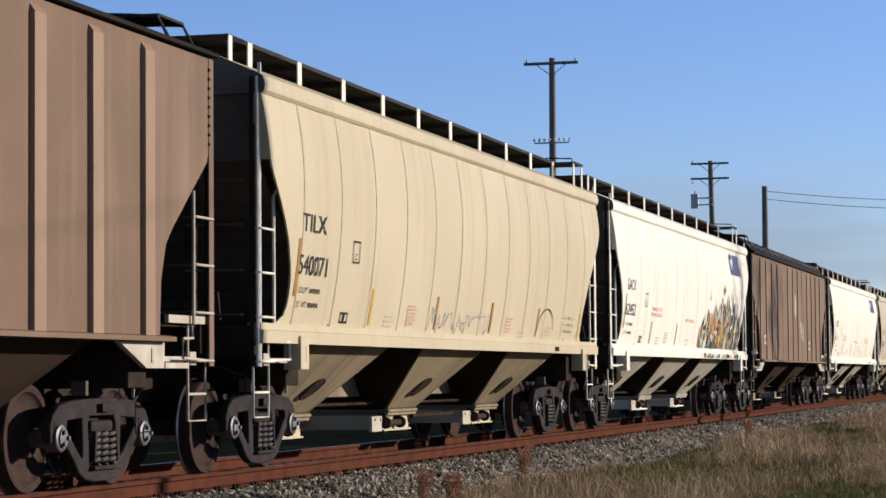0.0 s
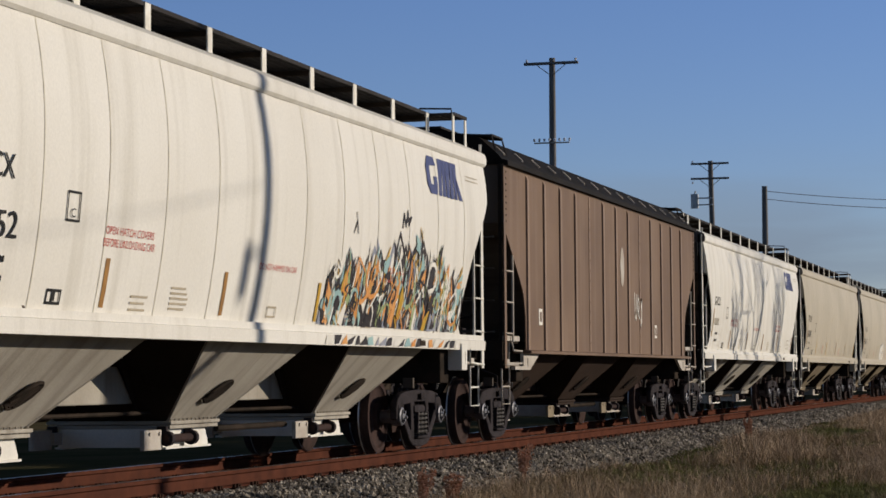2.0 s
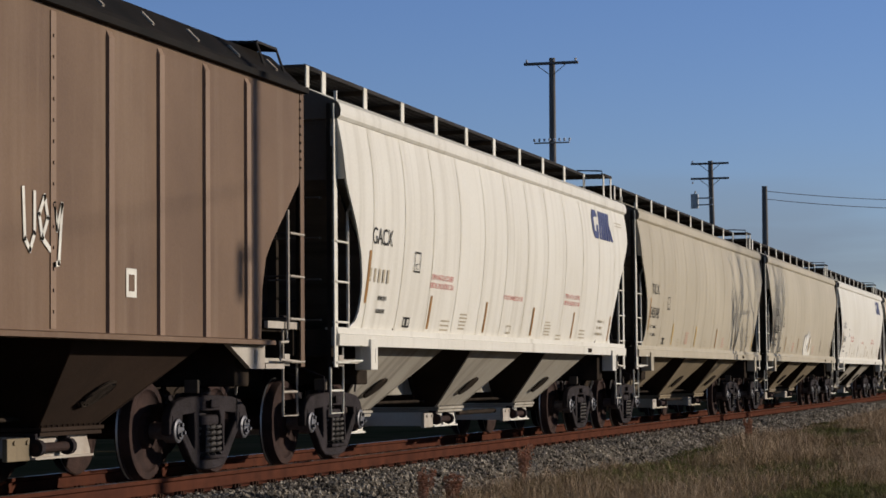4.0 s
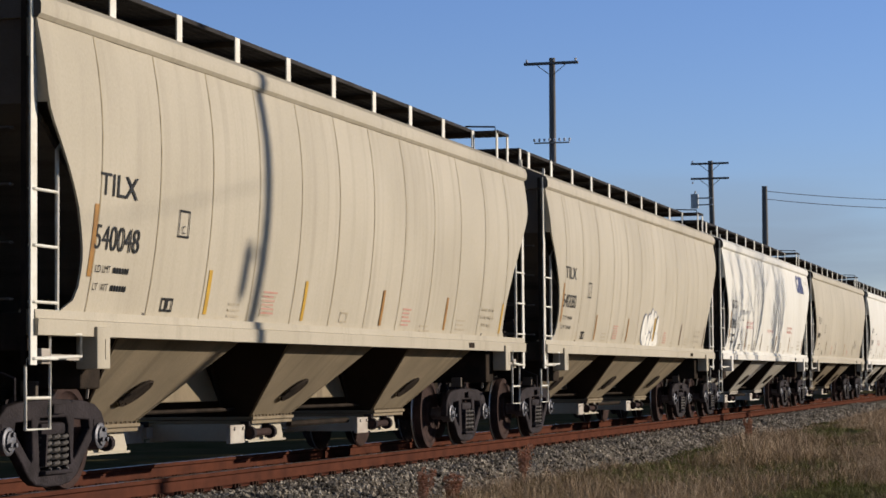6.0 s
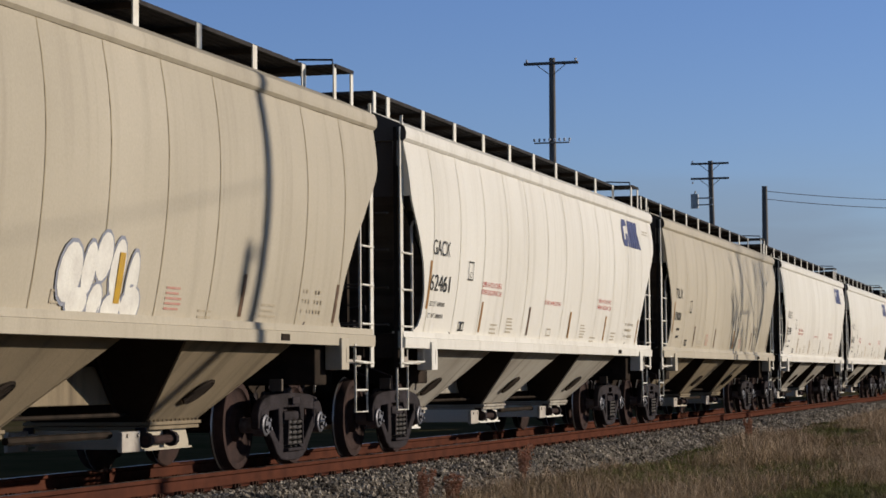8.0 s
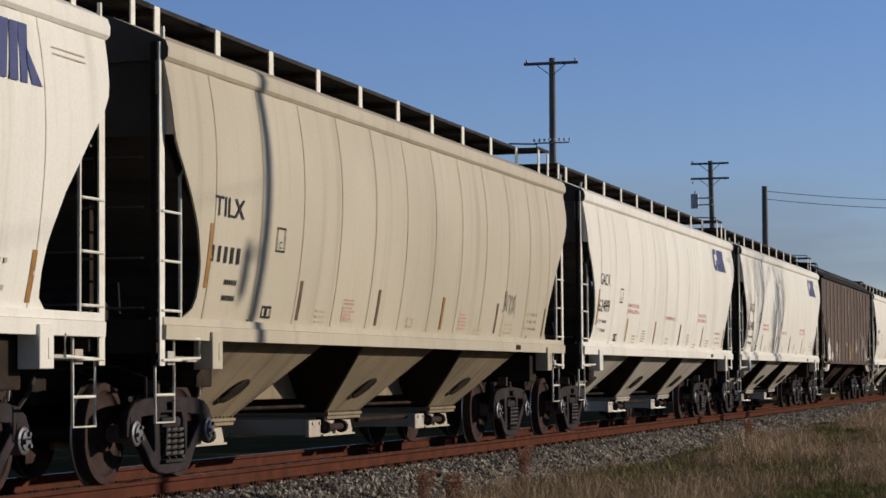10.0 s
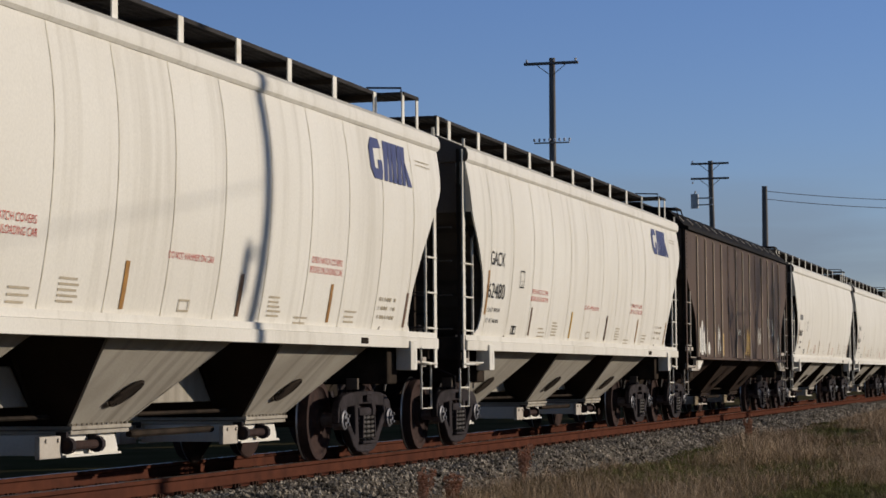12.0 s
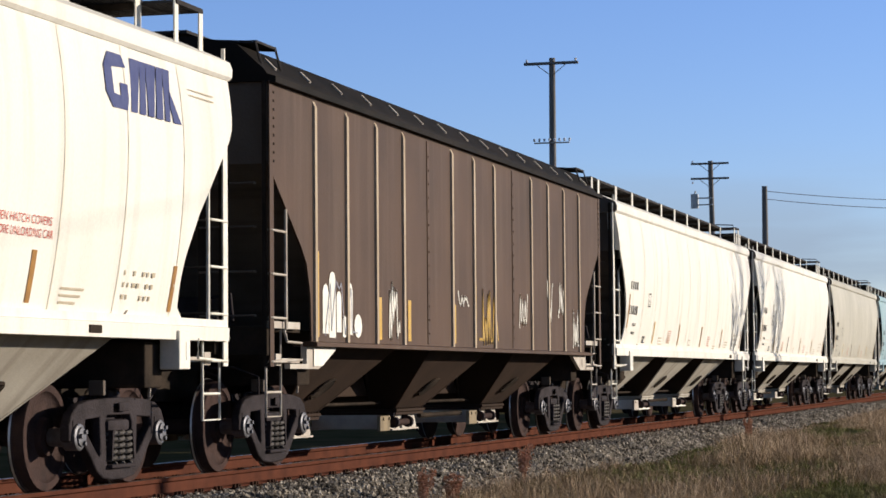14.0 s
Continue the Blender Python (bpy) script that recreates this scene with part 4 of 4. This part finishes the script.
    stroke(car, [(2.1, 2.5), (2.2, 2.62), (2.25, 2.5), (2.18, 2.72)], 0.02, GBLACK)


def petal_graffiti(car):
    """Rounded white petals with grey edges and one yellow strip."""
    before = set(car.children)
    for y, z, a, b in ((-0.3, 1.78, .22, .24), (0.05, 1.82, .13, .22), (0.32, 1.93, .16, .2), (0.62, 1.85, .15, .24), (0.95, 1.75, .12, .25), (-0.1, 1.55, .2, .12), (0.25, 1.55, .14, .16), (0.6, 1.52, .2, .12), (0.98, 1.55, .2, .16), (0.85, 1.44, .08, .1)):
        sh = lambda k: [(y + a * k * math.cos(t) + 0.12 * b * math.sin(t), z + b * k * math.sin(t)) for t in [2 * math.pi * i / 14 for i in range(14)]]
        blob(car, sh(1.14), GGREY, lift=0.006)
        blob(car, sh(1.0), WHITEP, lift=0.009)
    patch(car, 0.62, 0.74, 1.56, 1.98, STRIPY, name="reflector_strip", lift=0.013)
    for ob in set(car.children) - before:
        ob.matrix_basis = pose(0, 0.2, 0)


def scribble(car, y0, y1, z0, z1, ma, seed, w=0.02, half=bulge, n=14):
    rnd = random.Random(seed)
    pts = [(y0 + (y1 - y0) * (i + rnd.uniform(-.6, .6)) / n, rnd.uniform(z0, z1) if i % 2 else rnd.choice((z0, z1)) + rnd.uniform(-.05, .05)) for i in range(n + 1)]
    stroke(car, pts, w, ma, half)


def brown_markings(car, heavy):
    h = lambda z: 1.562
    before = set(car.children)
    if heavy:
        for y0, y1, z0, z1 in ((-6.62, -6.42, 1.40, 1.92), (-6.40, -6.18, 1.36, 2.06), (-6.15, -5.98, 1.42, 1.86), (-5.78, -5.58, 1.40, 1.96), (-5.93, -5.80, 1.37, 1.60)):
            r = (y1 - y0) * 0.4
            blob(car, [(y0, z0), (y1, z0), (y1, z1 - r), (y1 - r * .5, z1 - r * .2), ((y0 + y1) / 2, z1), (y0 + r * .5, z1 - r * .2), (y0, z1 - r)], WHITEP, half=h)
        blob(car, [(-5.38 + .14 * math.cos(t), 1.50 + .13 * math.sin(t)) for t in [2 * math.pi * i / 12 for i in range(12)]], WHITEP, half=h)
        scribble(car, -6.6, -5.4, 1.42, 1.95, GGREY, 2, 0.018, lambda z: 1.566, 12)
        blob(car, [(-6.9, 1.06), (-6.62, 1.06), (-6.15, 1.24), (-6.9, 1.24)], WHITEP, half=lambda z: 1.556, name="graffiti")
        for i, (a, b, c, d) in enumerate(((-4.2, -3.75, 1.42, 1.98), (-1.1, -.6, 1.85, 2.0), (2.2, 2.7, 1.65, 2.05), (4.0, 4.4, 1.75, 2.3), (4.75, 5.2, 1.85, 2.3), (5.8, 6.2, 1.4, 2.0))):
            scribble(car, a, b, c, d, WHITEP, 20 + i, 0.03, h, 12)
        scribble(car, 0.0, 0.95, 1.4, 2.1, STRIPY, 31, 0.035, h, 16)
        for y, z1 in ((-6.86, 2.25), (-4.6, 1.84), (-3.40, 1.84), (-1.35, 1.85), (-0.3, 2.2), (0.75, 1.8)):
            patch(car, y, y + 0.13, 1.36, z1, STRIPY, h, "reflector_strip", 0.004)
    else:
        blob(car, [(0.12 + .17 * math.cos(t), 2.80 + .34 * math.sin(t)) for t in [2 * math.pi * i / 16 for i in range(16)]], PALE, half=h)
        stroke(car, [(1.22, 2.38), (1.25, 2.0), (1.34, 1.92), (1.42, 2.05), (1.42, 2.36)], 0.045, WHITEP, h)
        stroke(car, [(1.56, 2.02), (1.50, 2.2), (1.60, 2.34), (1.66, 2.18), (1.56, 2.02), (1.70, 1.94)], 0.045, WHITEP, h)
        stroke(car, [(1.78, 2.3), (1.82, 2.1), (1.92, 2.3), (1.86, 1.84), (1.76, 1.82)], 0.045, WHITEP, h)
        for y, z in ((-6.3, 1.68), (3.2, 1.62)):
            patch(car, y, y + 0.22, z, z + 0.24, WHITEP, h)
            patch(car, y + 0.05, y + 0.17, z + 0.05, z + 0.19, BROWN, h, lift=0.008)
    for ob in set(car.children) - before:
        ob.matrix_basis = pose(0, 0.15 if heavy else 0.28, 0)


# one wagon of each paint, copied along the train
FIRST, PITCH, SPEED = 29.6, 17.4, 12.4026
CREAM_LABEL = "cream round-sided covered hopper car with roof running boards"
TAN_LABEL = "tan round-sided covered hopper car with roof running boards"
TRAIN = []
SLACK = {4: -0.18, 5: -0.25, 6: -0.17, 7: -0.26, 8: -0.26, 9: -0.1, 12: -0.05, 13: -0.2, 14: -0.3, 15: -0.3}


def place(car, k):
    TRAIN.append((car, FIRST + PITCH * (k - 1) + SLACK.get(k, 0.0)))
    car.matrix_basis = pose(0, TRAIN[-1][1], 0)
    return car


cream = round_hopper_car("covered_hopper_car", CREAM, CREAM_LABEL)
tan = round_hopper_car("covered_hopper_car", TAN, TAN_LABEL)
brown = ribbed_hopper_car("covered_hopper_car", BROWN, "brown ribbed covered hopper car with a white scrawl")
creams = [cream] + [copy_thing(cream, pose(0, 0, 0)) for _ in range(6)]
greyed = round_hopper_car("covered_hopper_car", TANGREY, "greyed tan round-sided covered hopper car with roof running boards")
tans = [tan, greyed, copy_thing(greyed, pose(0, 0, 0)), copy_thing(greyed, pose(0, 0, 0))] + [round_hopper_car("covered_hopper_car", STONEPAINT, "stone-grey round-sided covered hopper car, weathered")]
browns = [brown, ribbed_hopper_car("covered_hopper_car", DARKBROWN, "sooty brown ribbed covered hopper car, spray paint along its foot")]
russet = place(ribbed_hopper_car("covered_hopper_car", RUSSET, "faded reddish-brown ribbed covered hopper car with broad ribs", True), 0)
pale = place(round_hopper_car("covered_hopper_car", BLUEISH, "pale blue round-sided covered hopper car, three bays"), 15)
wagon_markings(pale, "", "", 15)
for k, car, mark, number, logo in ((1, tans[0], "TILX", "540071", False), (2, creams[0], "GACX", "62452", True), (4, creams[1], "GACX", "", True),
                                   (5, tans[1], "TILX", "540048", False), (6, tans[2], "TILX", "540080", False), (7, creams[2], "GACX", "62461", True),
                                   (8, tans[3], "TILX", "", False), (9, creams[3], "GACX", "62499", True), (10, creams[4], "GACX", "62480", True),
                                   (12, creams[5], "", "", False), (13, creams[6], "", "", False), (14, tans[4], "", "", False)):
    wagon_markings(place(car, k), mark, number, k, logo)
place(browns[0], 3)
place(browns[1], 11)
tagged(browns[0], "brown ribbed covered hopper car with pale oval, white scrawl")
tagged(creams[0], "cream round-sided covered hopper car with bright graffiti low down")
tagged(tans[2], "tan round-sided covered hopper car with white petal-shaped graffiti")
big_graffiti(creams[0])
petal_graffiti(tans[2])
scribble(tans[3], 4.15, 4.85, 1.80, 2.06, GBLACK, 4, 0.014, n=22)
scribble(tans[0], -2.0, 1.0, 1.52, 1.74, GGREY, 6, 0.015, n=40)
stroke(tans[0], [(4.4 + .5 * math.cos(t), 1.62 + .3 * math.sin(t)) for t in [math.pi * i / 10 for i in range(11)]], 0.02, GBLACK)
brown_markings(browns[0], False)
brown_markings(browns[1], True)

# ---- ground, track, ballast ----
GP = [-4000, -1200, -400, -150, -60, -30, -18, -12, -8, -6, -4.5, -3.5, -2.8, -2.3, -1.9, 0, 1.9, 2.1, 2.4, 2.8, 3.3, 4, 4.8, 5.6, 6.5, 7.5, 8.6, 10, 12, 15, 20, 30, 60, 150, 400, 1200, 4000]
GY = [-2000, -600, -200, -80, -30, -10, 0, 6] + [12 + 1.6 * i for i in range(60)] + [112, 120, 135, 160, 200, 280, 450, 800, 1600, 4500]


def ground_z(p, y):
    a = abs(p)
    z = float(np.interp(a, (0, 1.9, 2.15, 2.6, 4, 7, 12), (-0.62, -0.60, -0.45, -0.46, -0.58, -0.68, -0.72)))
    if 2 < a < 40 and 5 < y < 150:
        z += 0.035 * math.sin(1.3 * p + 0.37 * y) + 0.03 * math.sin(0.9 * y - 2.1 * p) + 0.02 * math.sin(2.7 * y)
    return z


def ground():
    b, w = Build(), len(GP)
    v = [(p, y, ground_z(p, y)) for y in GY for p in GP]
    f = [(j * w + i, j * w + i + 1, (j + 1) * w + i + 1, (j + 1) * w + i) for j in range(len(GY) - 1) for i in range(w - 1)]
    b.add(v, f)
    tagged(new("ground", b.mesh("ground", SOIL, True)), "rough dry turf and bare soil beside the line", "ground", kind="structure")


ground()
track = thing("railway_track", "single railway line with rust-red rails on grey ballast", "railway track", kind="structure")
bed = Build().sweep([(-2.5, -0.62), (-1.6, -0.20), (1.6, -0.20), (2.5, -0.62)], -150, 900, closed=True)
part("ballast_bed", bed, BALLAST, track, "bed of crushed grey stone")
for s in (1, -1):
    pr = [(-0.07, -0.172), (0.07, -0.172), (0.07, -0.160), (0.012, -0.142), (0.009, -0.05), (0.036, -0.035), (0.037, -0.006), (0.030, 0.0), (-0.030, 0.0), (-0.037, -0.006), (-0.036, -0.035), (-0.009, -0.05), (-0.012, -0.142), (-0.07, -0.160)]
    b = Build().sweep([(s * 0.755 + x, z) for x, z in pr], -150, 900)
    b.mi[7] = 1
    part("rail", b, [RAILRUST, RAILTOP], track, "rust-red rail with a worn bright head")
TIE = Build().box(-1.3, 1.3, -0.115, 0.115, -0.36, -0.185, c=0.012).mesh("tie", TIMBER)
plate = Build()
for s in (1, -1):
    plate.box(s * 0.755 - 0.18, s * 0.755 + 0.18, -0.09, 0.09, -0.186, -0.168)
    for q in (-1, 1):
        for yy in (-0.05, 0.05):
            plate.box(s * 0.755 + q * 0.085 - 0.014, s * 0.755 + q * 0.085 + 0.014, yy - 0.014, yy + 0.014, -0.17, -0.135)
        plate.box(s * 0.755 + q * 0.07 - 0.02, s * 0.755 + q * 0.07 + 0.02, 0.12, 0.15, -0.19, -0.14)
PLATE = plate.mesh("tie_plate", PLATERUST)
for i in range(150):
    y = 8 + 0.53 * i
    part("tie", TIE, None, track, at=pose(0.02 * math.sin(7.0 * i), y, 0))
    part("tie_plate", PLATE, None, track, at=pose(0, y, 0))


def stones():
    """Loose crushed stone on the shoulder of the bed."""
    rs = np.random.RandomState(3)
    oct_v = np.array([(1, 0, 0), (-1, 0, 0), (0, 1, 0), (0, -1, 0), (0, 0, 1), (0, 0, -1)], float)
    oct_f = np.array([(0, 2, 4), (2, 1, 4), (1, 3, 4), (3, 0, 4), (2, 0, 5), (1, 2, 5), (3, 1, 5), (0, 3, 5)])
    n = 26000
    y = 15 + 75 * rs.rand(n) ** 1.7
    p = np.where(rs.rand(n) < 0.88, 0.83 + 1.65 * rs.rand(n), -0.6 + 1.2 * rs.rand(n))
    z = np.interp(p, (0, 1.6, 2.5), (-0.192, -0.192, -0.60)) + 0.012 * rs.rand(n)
    r = rs.uniform(0.016, 0.036, n) * (1 + np.maximum(y - 40, 0) / 60)
    v = oct_v[None] * rs.uniform(0.6, 1.25, (n, 6, 1)) * r[:, None, None]
    a = rs.rand(n) * 6.28
    b = rs.rand(n) * 6.28
    ca, sa, cb, sb = np.cos(a)[:, None], np.sin(a)[:, None], np.cos(b)[:, None], np.sin(b)[:, None]
    x0, y0, z0 = v[..., 0] * ca - v[..., 1] * sa, v[..., 0] * sa + v[..., 1] * ca, v[..., 2]
    x1, z1 = x0 * cb - z0 * sb, x0 * sb + z0 * cb
    w = np.stack([x1 + p[:, None], y0 + y[:, None], z1 + z[:, None]], -1).reshape(-1, 3)
    f = (oct_f[None] + 6 * np.arange(n)[:, None, None]).reshape(-1, 3)
    me = bpy.data.meshes.new("ballast_stones")
    me.from_pydata(w.tolist(), [], f.tolist())
    me.materials.append(STONE)
    ob = new("ballast_stones", me)
    ob.parent = track
    tagged(ob, "loose angular grey ballast stones", kind="stuff")


stones()


def blades(name, ma, label, tufts, per, seed, hmin, hmax, green, thin=1.0, thick=0.9):
    """Tufts of grass over the meadow, thick in some patches and thin in others."""
    rs = np.random.RandomState(seed)
    m = tufts * 3
    y = 17 + 100 * rs.rand(m) ** 1.25
    p = 1.95 + (np.minimum(9.5 - 0.06 * y, 8.5) - 1.95) * rs.rand(m) ** 0.85
    q = np.sin(0.8 * p + 0.31 * y) + np.sin(1.7 * p - 0.53 * y + 1) + 0.8 * np.sin(0.23 * y + 2.2 * p) + rs.normal(0, 0.6, m)
    keep = (q > 0.4) | (p < 2.5) & (rs.rand(m) < 0.5) if green else (q < thick)
    p, y, q = p[keep][:tufts], y[keep][:tufts], q[keep][:tufts]
    size = rs.uniform(0.45, 1.0, len(p)) * (1.15 - 0.18 * np.clip(q, -2, 2) * (0 if green else 1)) * np.clip((p - 1.85) / 0.9, 0.3, 1)
    p, y, size = np.repeat(p, per), np.repeat(y, per), np.repeat(size, per)
    n = len(p)
    a, spread = rs.rand(n) * 6.28, np.abs(rs.normal(0, 0.055, n))
    p, y = p + np.cos(a) * spread, y + np.sin(a) * spread
    z = np.array([ground_z(u, v) for u, v in zip(p, y)]) - 0.02
    h = rs.uniform(hmin, hmax, n) * size
    w = thin * rs.uniform(0.0025, 0.006, n) * (1 + np.maximum(y - 30, 0) / 30)
    t = rs.rand(n) * 6.28
    dx, dy = np.cos(t) * w, np.sin(t) * w
    lx, ly = (np.cos(a) * 0.5 + rs.normal(0, 0.45, n)) * h, (np.sin(a) * 0.5 + rs.normal(0, 0.45, n)) * h
    v = np.stack([np.stack([p - dx, y - dy, z], -1), np.stack([p + dx, y + dy, z], -1),
                  np.stack([p + dx * .8 + lx * .35, y + dy * .8 + ly * .35, z + h * .65], -1), np.stack([p - dx * .8 + lx * .35, y - dy * .8 + ly * .35, z + h * .65], -1),
                  np.stack([p + lx, y + ly, z + h], -1)], 1).reshape(-1, 3)
    o = 5 * np.arange(n)[:, None]
    me = bpy.data.meshes.new(name)
    me.from_pydata(v.tolist(), [], (o + np.array([0, 1, 2, 3])).tolist() + (o + np.array([3, 2, 4])).tolist())
    me.materials.append(ma)
    tagged(new(name, me), label, "grass", kind="stuff")


blades("dry_grass", DRY, "tangled dry brown grass on the meadow", 10500, 14, 11, 0.06, 0.20, False, 0.75)
blades("dry_straw", STRAW, "thin bleached straw standing over the dry grass", 5200, 9, 17, 0.16, 0.36, False, 0.5, -0.2)
blades("green_grass", GREEN, "short green grass in patches between dry stalks", 7500, 14, 12, 0.04, 0.13, True, 0.8)


def dock(p, y, h, seed):
    """A dried dock plant: a few stalks with dense seed clusters."""
    rs = random.Random(seed)
    z = ground_z(p, y) if p > 2.05 else -0.45
    t = thing("dock_plant", "dried reddish-brown dock plant with seed heads", "weed", "weeds by the track", at=pose(p, y, z))
    for k in range(5):
        lean, a = rs.uniform(0.02, 0.12), rs.uniform(0, 6.28)
        top = Vector((lean * math.cos(a), lean * math.sin(a), h * rs.uniform(0.75, 1.0)))
        b = Build().tube([(0, 0, -0.05), top * 0.5, top], 0.006, 5, r1=0.003)
        for i in range(60):
            c = top * rs.uniform(0.35, 1.0) + Vector((rs.uniform(-.04, .04), rs.uniform(-.04, .04), 0))
            r = rs.uniform(0.009, 0.020)
            b.add([c + Vector(o) * r for o in ((1, 0, 0), (-.5, .8, 0), (-.5, -.8, 0), (0, 0, 1.3), (0, 0, -1))], [(0, 1, 3), (1, 2, 3), (2, 0, 3), (1, 0, 4), (2, 1, 4), (0, 2, 4)])
        part("seed_stalk", b, DOCK, t)


dock(2.4, 24.3, 0.50, 1)
dock(2.55, 24.9, 0.42, 2)
dock(2.3, 29.4, 0.50, 3)
dock(1.5, 19.5, 0.32, 5)
dock(2.6, 48.0, 0.55, 6)

# ---- poles and wires ----


def insulator(b, x, y, z):
    b.lathe([(0, 0.02), (0.03, 0.06), (0.06, 0.03), (0.09, 0.06), (0.13, 0.04)], 8)
    n = 5 * 8
    for i in range(len(b.v) - n, len(b.v)):
        q = b.v[i]
        b.v[i] = (x + q[1], y + q[2], z + q[0])


def utility_pole(x, y, top, radius, lean, arms, label):
    z0 = -0.72
    t = thing("utility_pole", label, "utility pole", "poles along the line", at=pose(x, y, z0, 0, 0, 0))
    h = top - z0
    b = Build().tube([(-lean, 0, -0.3), (-lean * .5, 0, h * .5), (0, 0, h)], radius * 1.25, 12, r1=radius * 0.85)
    part("pole", b, POLEWOOD, t, smooth=True)
    for z, w, kind in arms:
        a = Build().box(-w / 2, w / 2, -radius - 0.11, -radius, z - z0 - (0.06 if kind != "rack" else 0.028), z - z0 + (0.06 if kind != "rack" else 0.028), c=0.008)
        if kind != "rack":
            for s in (1, -1):
                a.tube([(s * w * 0.27, -radius - 0.06, z - z0 - 0.05), (0, -radius, z - z0 - 0.55)], 0.018, 6)
        part("crossarm", a, POLEWOOD if kind != "rack" else PALE, t)
        ins = (-w / 2 + .12, w / 2 - .12) if kind == "two" else [w * (i / 7 - .5) for i in range(8)] if kind == "rack" else (-w / 2 + .1,)
        for q in ins:
            i = Build()
            insulator(i, q, -radius - 0.05, z - z0 + (0.06 if kind != "drop" else -0.3))
            part("insulator", i, PORCELAIN, t, "pale porcelain insulator")
    return t


utility_pole(-12.88, 99.57, 14.7, 0.16, 0.05, [(14.45, 2.4, "two"), (11.0, 1.55, "rack")], "weathered wooden utility pole with one crossarm and a rack below")
p2 = utility_pole(-12.49, 141.33, 13.83, 0.17, -0.25, [(13.65, 2.3, "one"), (12.75, 2.3, "drop")], "wooden utility pole with two crossarms and a transformer")
b = Build().tube([(-0.95, -0.15, 11.7), (-0.95, -0.15, 12.55)], 0.24, 14)
tr = part("transformer", b, STEELGREY, p2, "grey can transformer", smooth=True)
b = Build()
for z in (11.9, 12.3):
    b.box(-0.75, 0.15, -0.2, -0.12, z - 0.04, z + 0.04)
b.tube([(-0.95, -0.15, 12.55), (-0.9, -0.15, 12.75)], 0.05, 8)
part("bracket", b, STEELGREY, tr)
p3 = utility_pole(-10.22, 148.73, 12.79, 0.2, 0.0, [], "plain wooden utility pole with two line wires")
for z, end in ((13.2, (9.0, 190.0, 15.0)), (12.7, (9.0, 190.0, 14.3))):
    b = Build()
    a, c = Vector((0, -0.2, z)), Vector(end) - Vector((-10.22, 148.73, -0.72))
    b.tube([a.lerp(c, i / 16) - Vector((0, 0, 1.9 * 4 * (i / 16) * (1 - i / 16) * 0.35)) for i in range(17)], 0.022, 5)
    part("wire", b, WIRE, p3)

# a pole on the meadow side, whose shade crosses the passing wagons
PP = (17.0, 29.95)
near = utility_pole(PP[0], PP[1], 11.2, 0.098, 0.0, [(10.9, 1.6, "two")], "wooden utility pole on the meadow side of the line")
# unseen box on an arm, added to cast the smudge beside the pole's shade
b = Build().box(-0.07, 0.07, -0.50, -0.36, 6.42, 6.92, c=0.02).box(-0.03, 0.03, -0.37, -0.05, 6.82, 6.87)
part("meter_box", b, STEELGREY, near)


far = utility_pole(21.0, -14.0, 8.5, 0.12, 0.0, [], "plain wooden utility pole carrying one service cable")
a, c = Vector((PP[0], PP[1], 6.8)) - Vector((21.0, -14.0, -0.72)), Vector((0, 0.1, 8.5))
b = Build().tube([a.lerp(c, i / 20) - Vector((0, 0, 1.9 * 4 * (i / 20) * (1 - i / 20))) for i in range(21)], 0.008, 6)
part("service_cable", b, GBLACK, far)


def bare_tree(x, y, h, seed):
    """A leafless tree: a trunk that forks again and again."""
    rs = random.Random(seed)
    t = thing("bare_tree", "leafless tree with a forked, spreading crown", "tree", at=pose(x, y, -0.75))
    limbs, twigs = Build(), Build()

    def grow(p, d, length, r, depth):
        pts = [p]
        for i in range(3):
            d = (d + Vector((rs.uniform(-.16, .16), rs.uniform(-.16, .16), rs.uniform(-.02, .14)))).normalized()
            pts.append(pts[-1] + d * length / 3)
        (limbs if depth < 3 else twigs).tube(pts, r, 7 if depth < 3 else 4, r1=r * 0.65, caps=False)
        if depth < 6:
            for k in range(rs.choice((2, 3, 3))):
                a = Vector((rs.uniform(-1, 1), rs.uniform(-1, 1), rs.uniform(-.2, .8))).normalized()
                grow(pts[rs.choice((2, 3, 3))], (d * 0.75 + a * 0.65).normalized(), length * rs.uniform(.6, .8), r * 0.58, depth + 1)

    grow(Vector((0, 0, -0.2)), Vector((0, 0, 1)), h * 0.28, 0.17, 0)
    part("trunk", limbs, BARK, t, smooth=True)
    part("crown", twigs, BARK, t, "fine bare twigs")


bare_tree(8.2, 61.0, 10.0, 4)
bare_tree(9.4, 66.5, 9.0, 9)
bare_tree(8.6, 57.5, 8.5, 21)

# ---- what moves ----


def motions():
    """The train rolls by at a steady pace, its wheels turning with it."""
    turn = math.degrees(SPEED / 0.457)
    steps = [i / FPS for i in range(0, 14 * FPS + 1)]
    for car, y in TRAIN:
        walk(car, [(t, pose(0, y - SPEED * t, 0)) for t in range(0, 15)])
        for ob in car.children_recursive:
            if ob.name.startswith("wheelset"):
                x, yy, z = ob.matrix_basis.translation
                walk(ob, [(t, pose(x, yy, z, turn * t)) for t in steps])


motions()
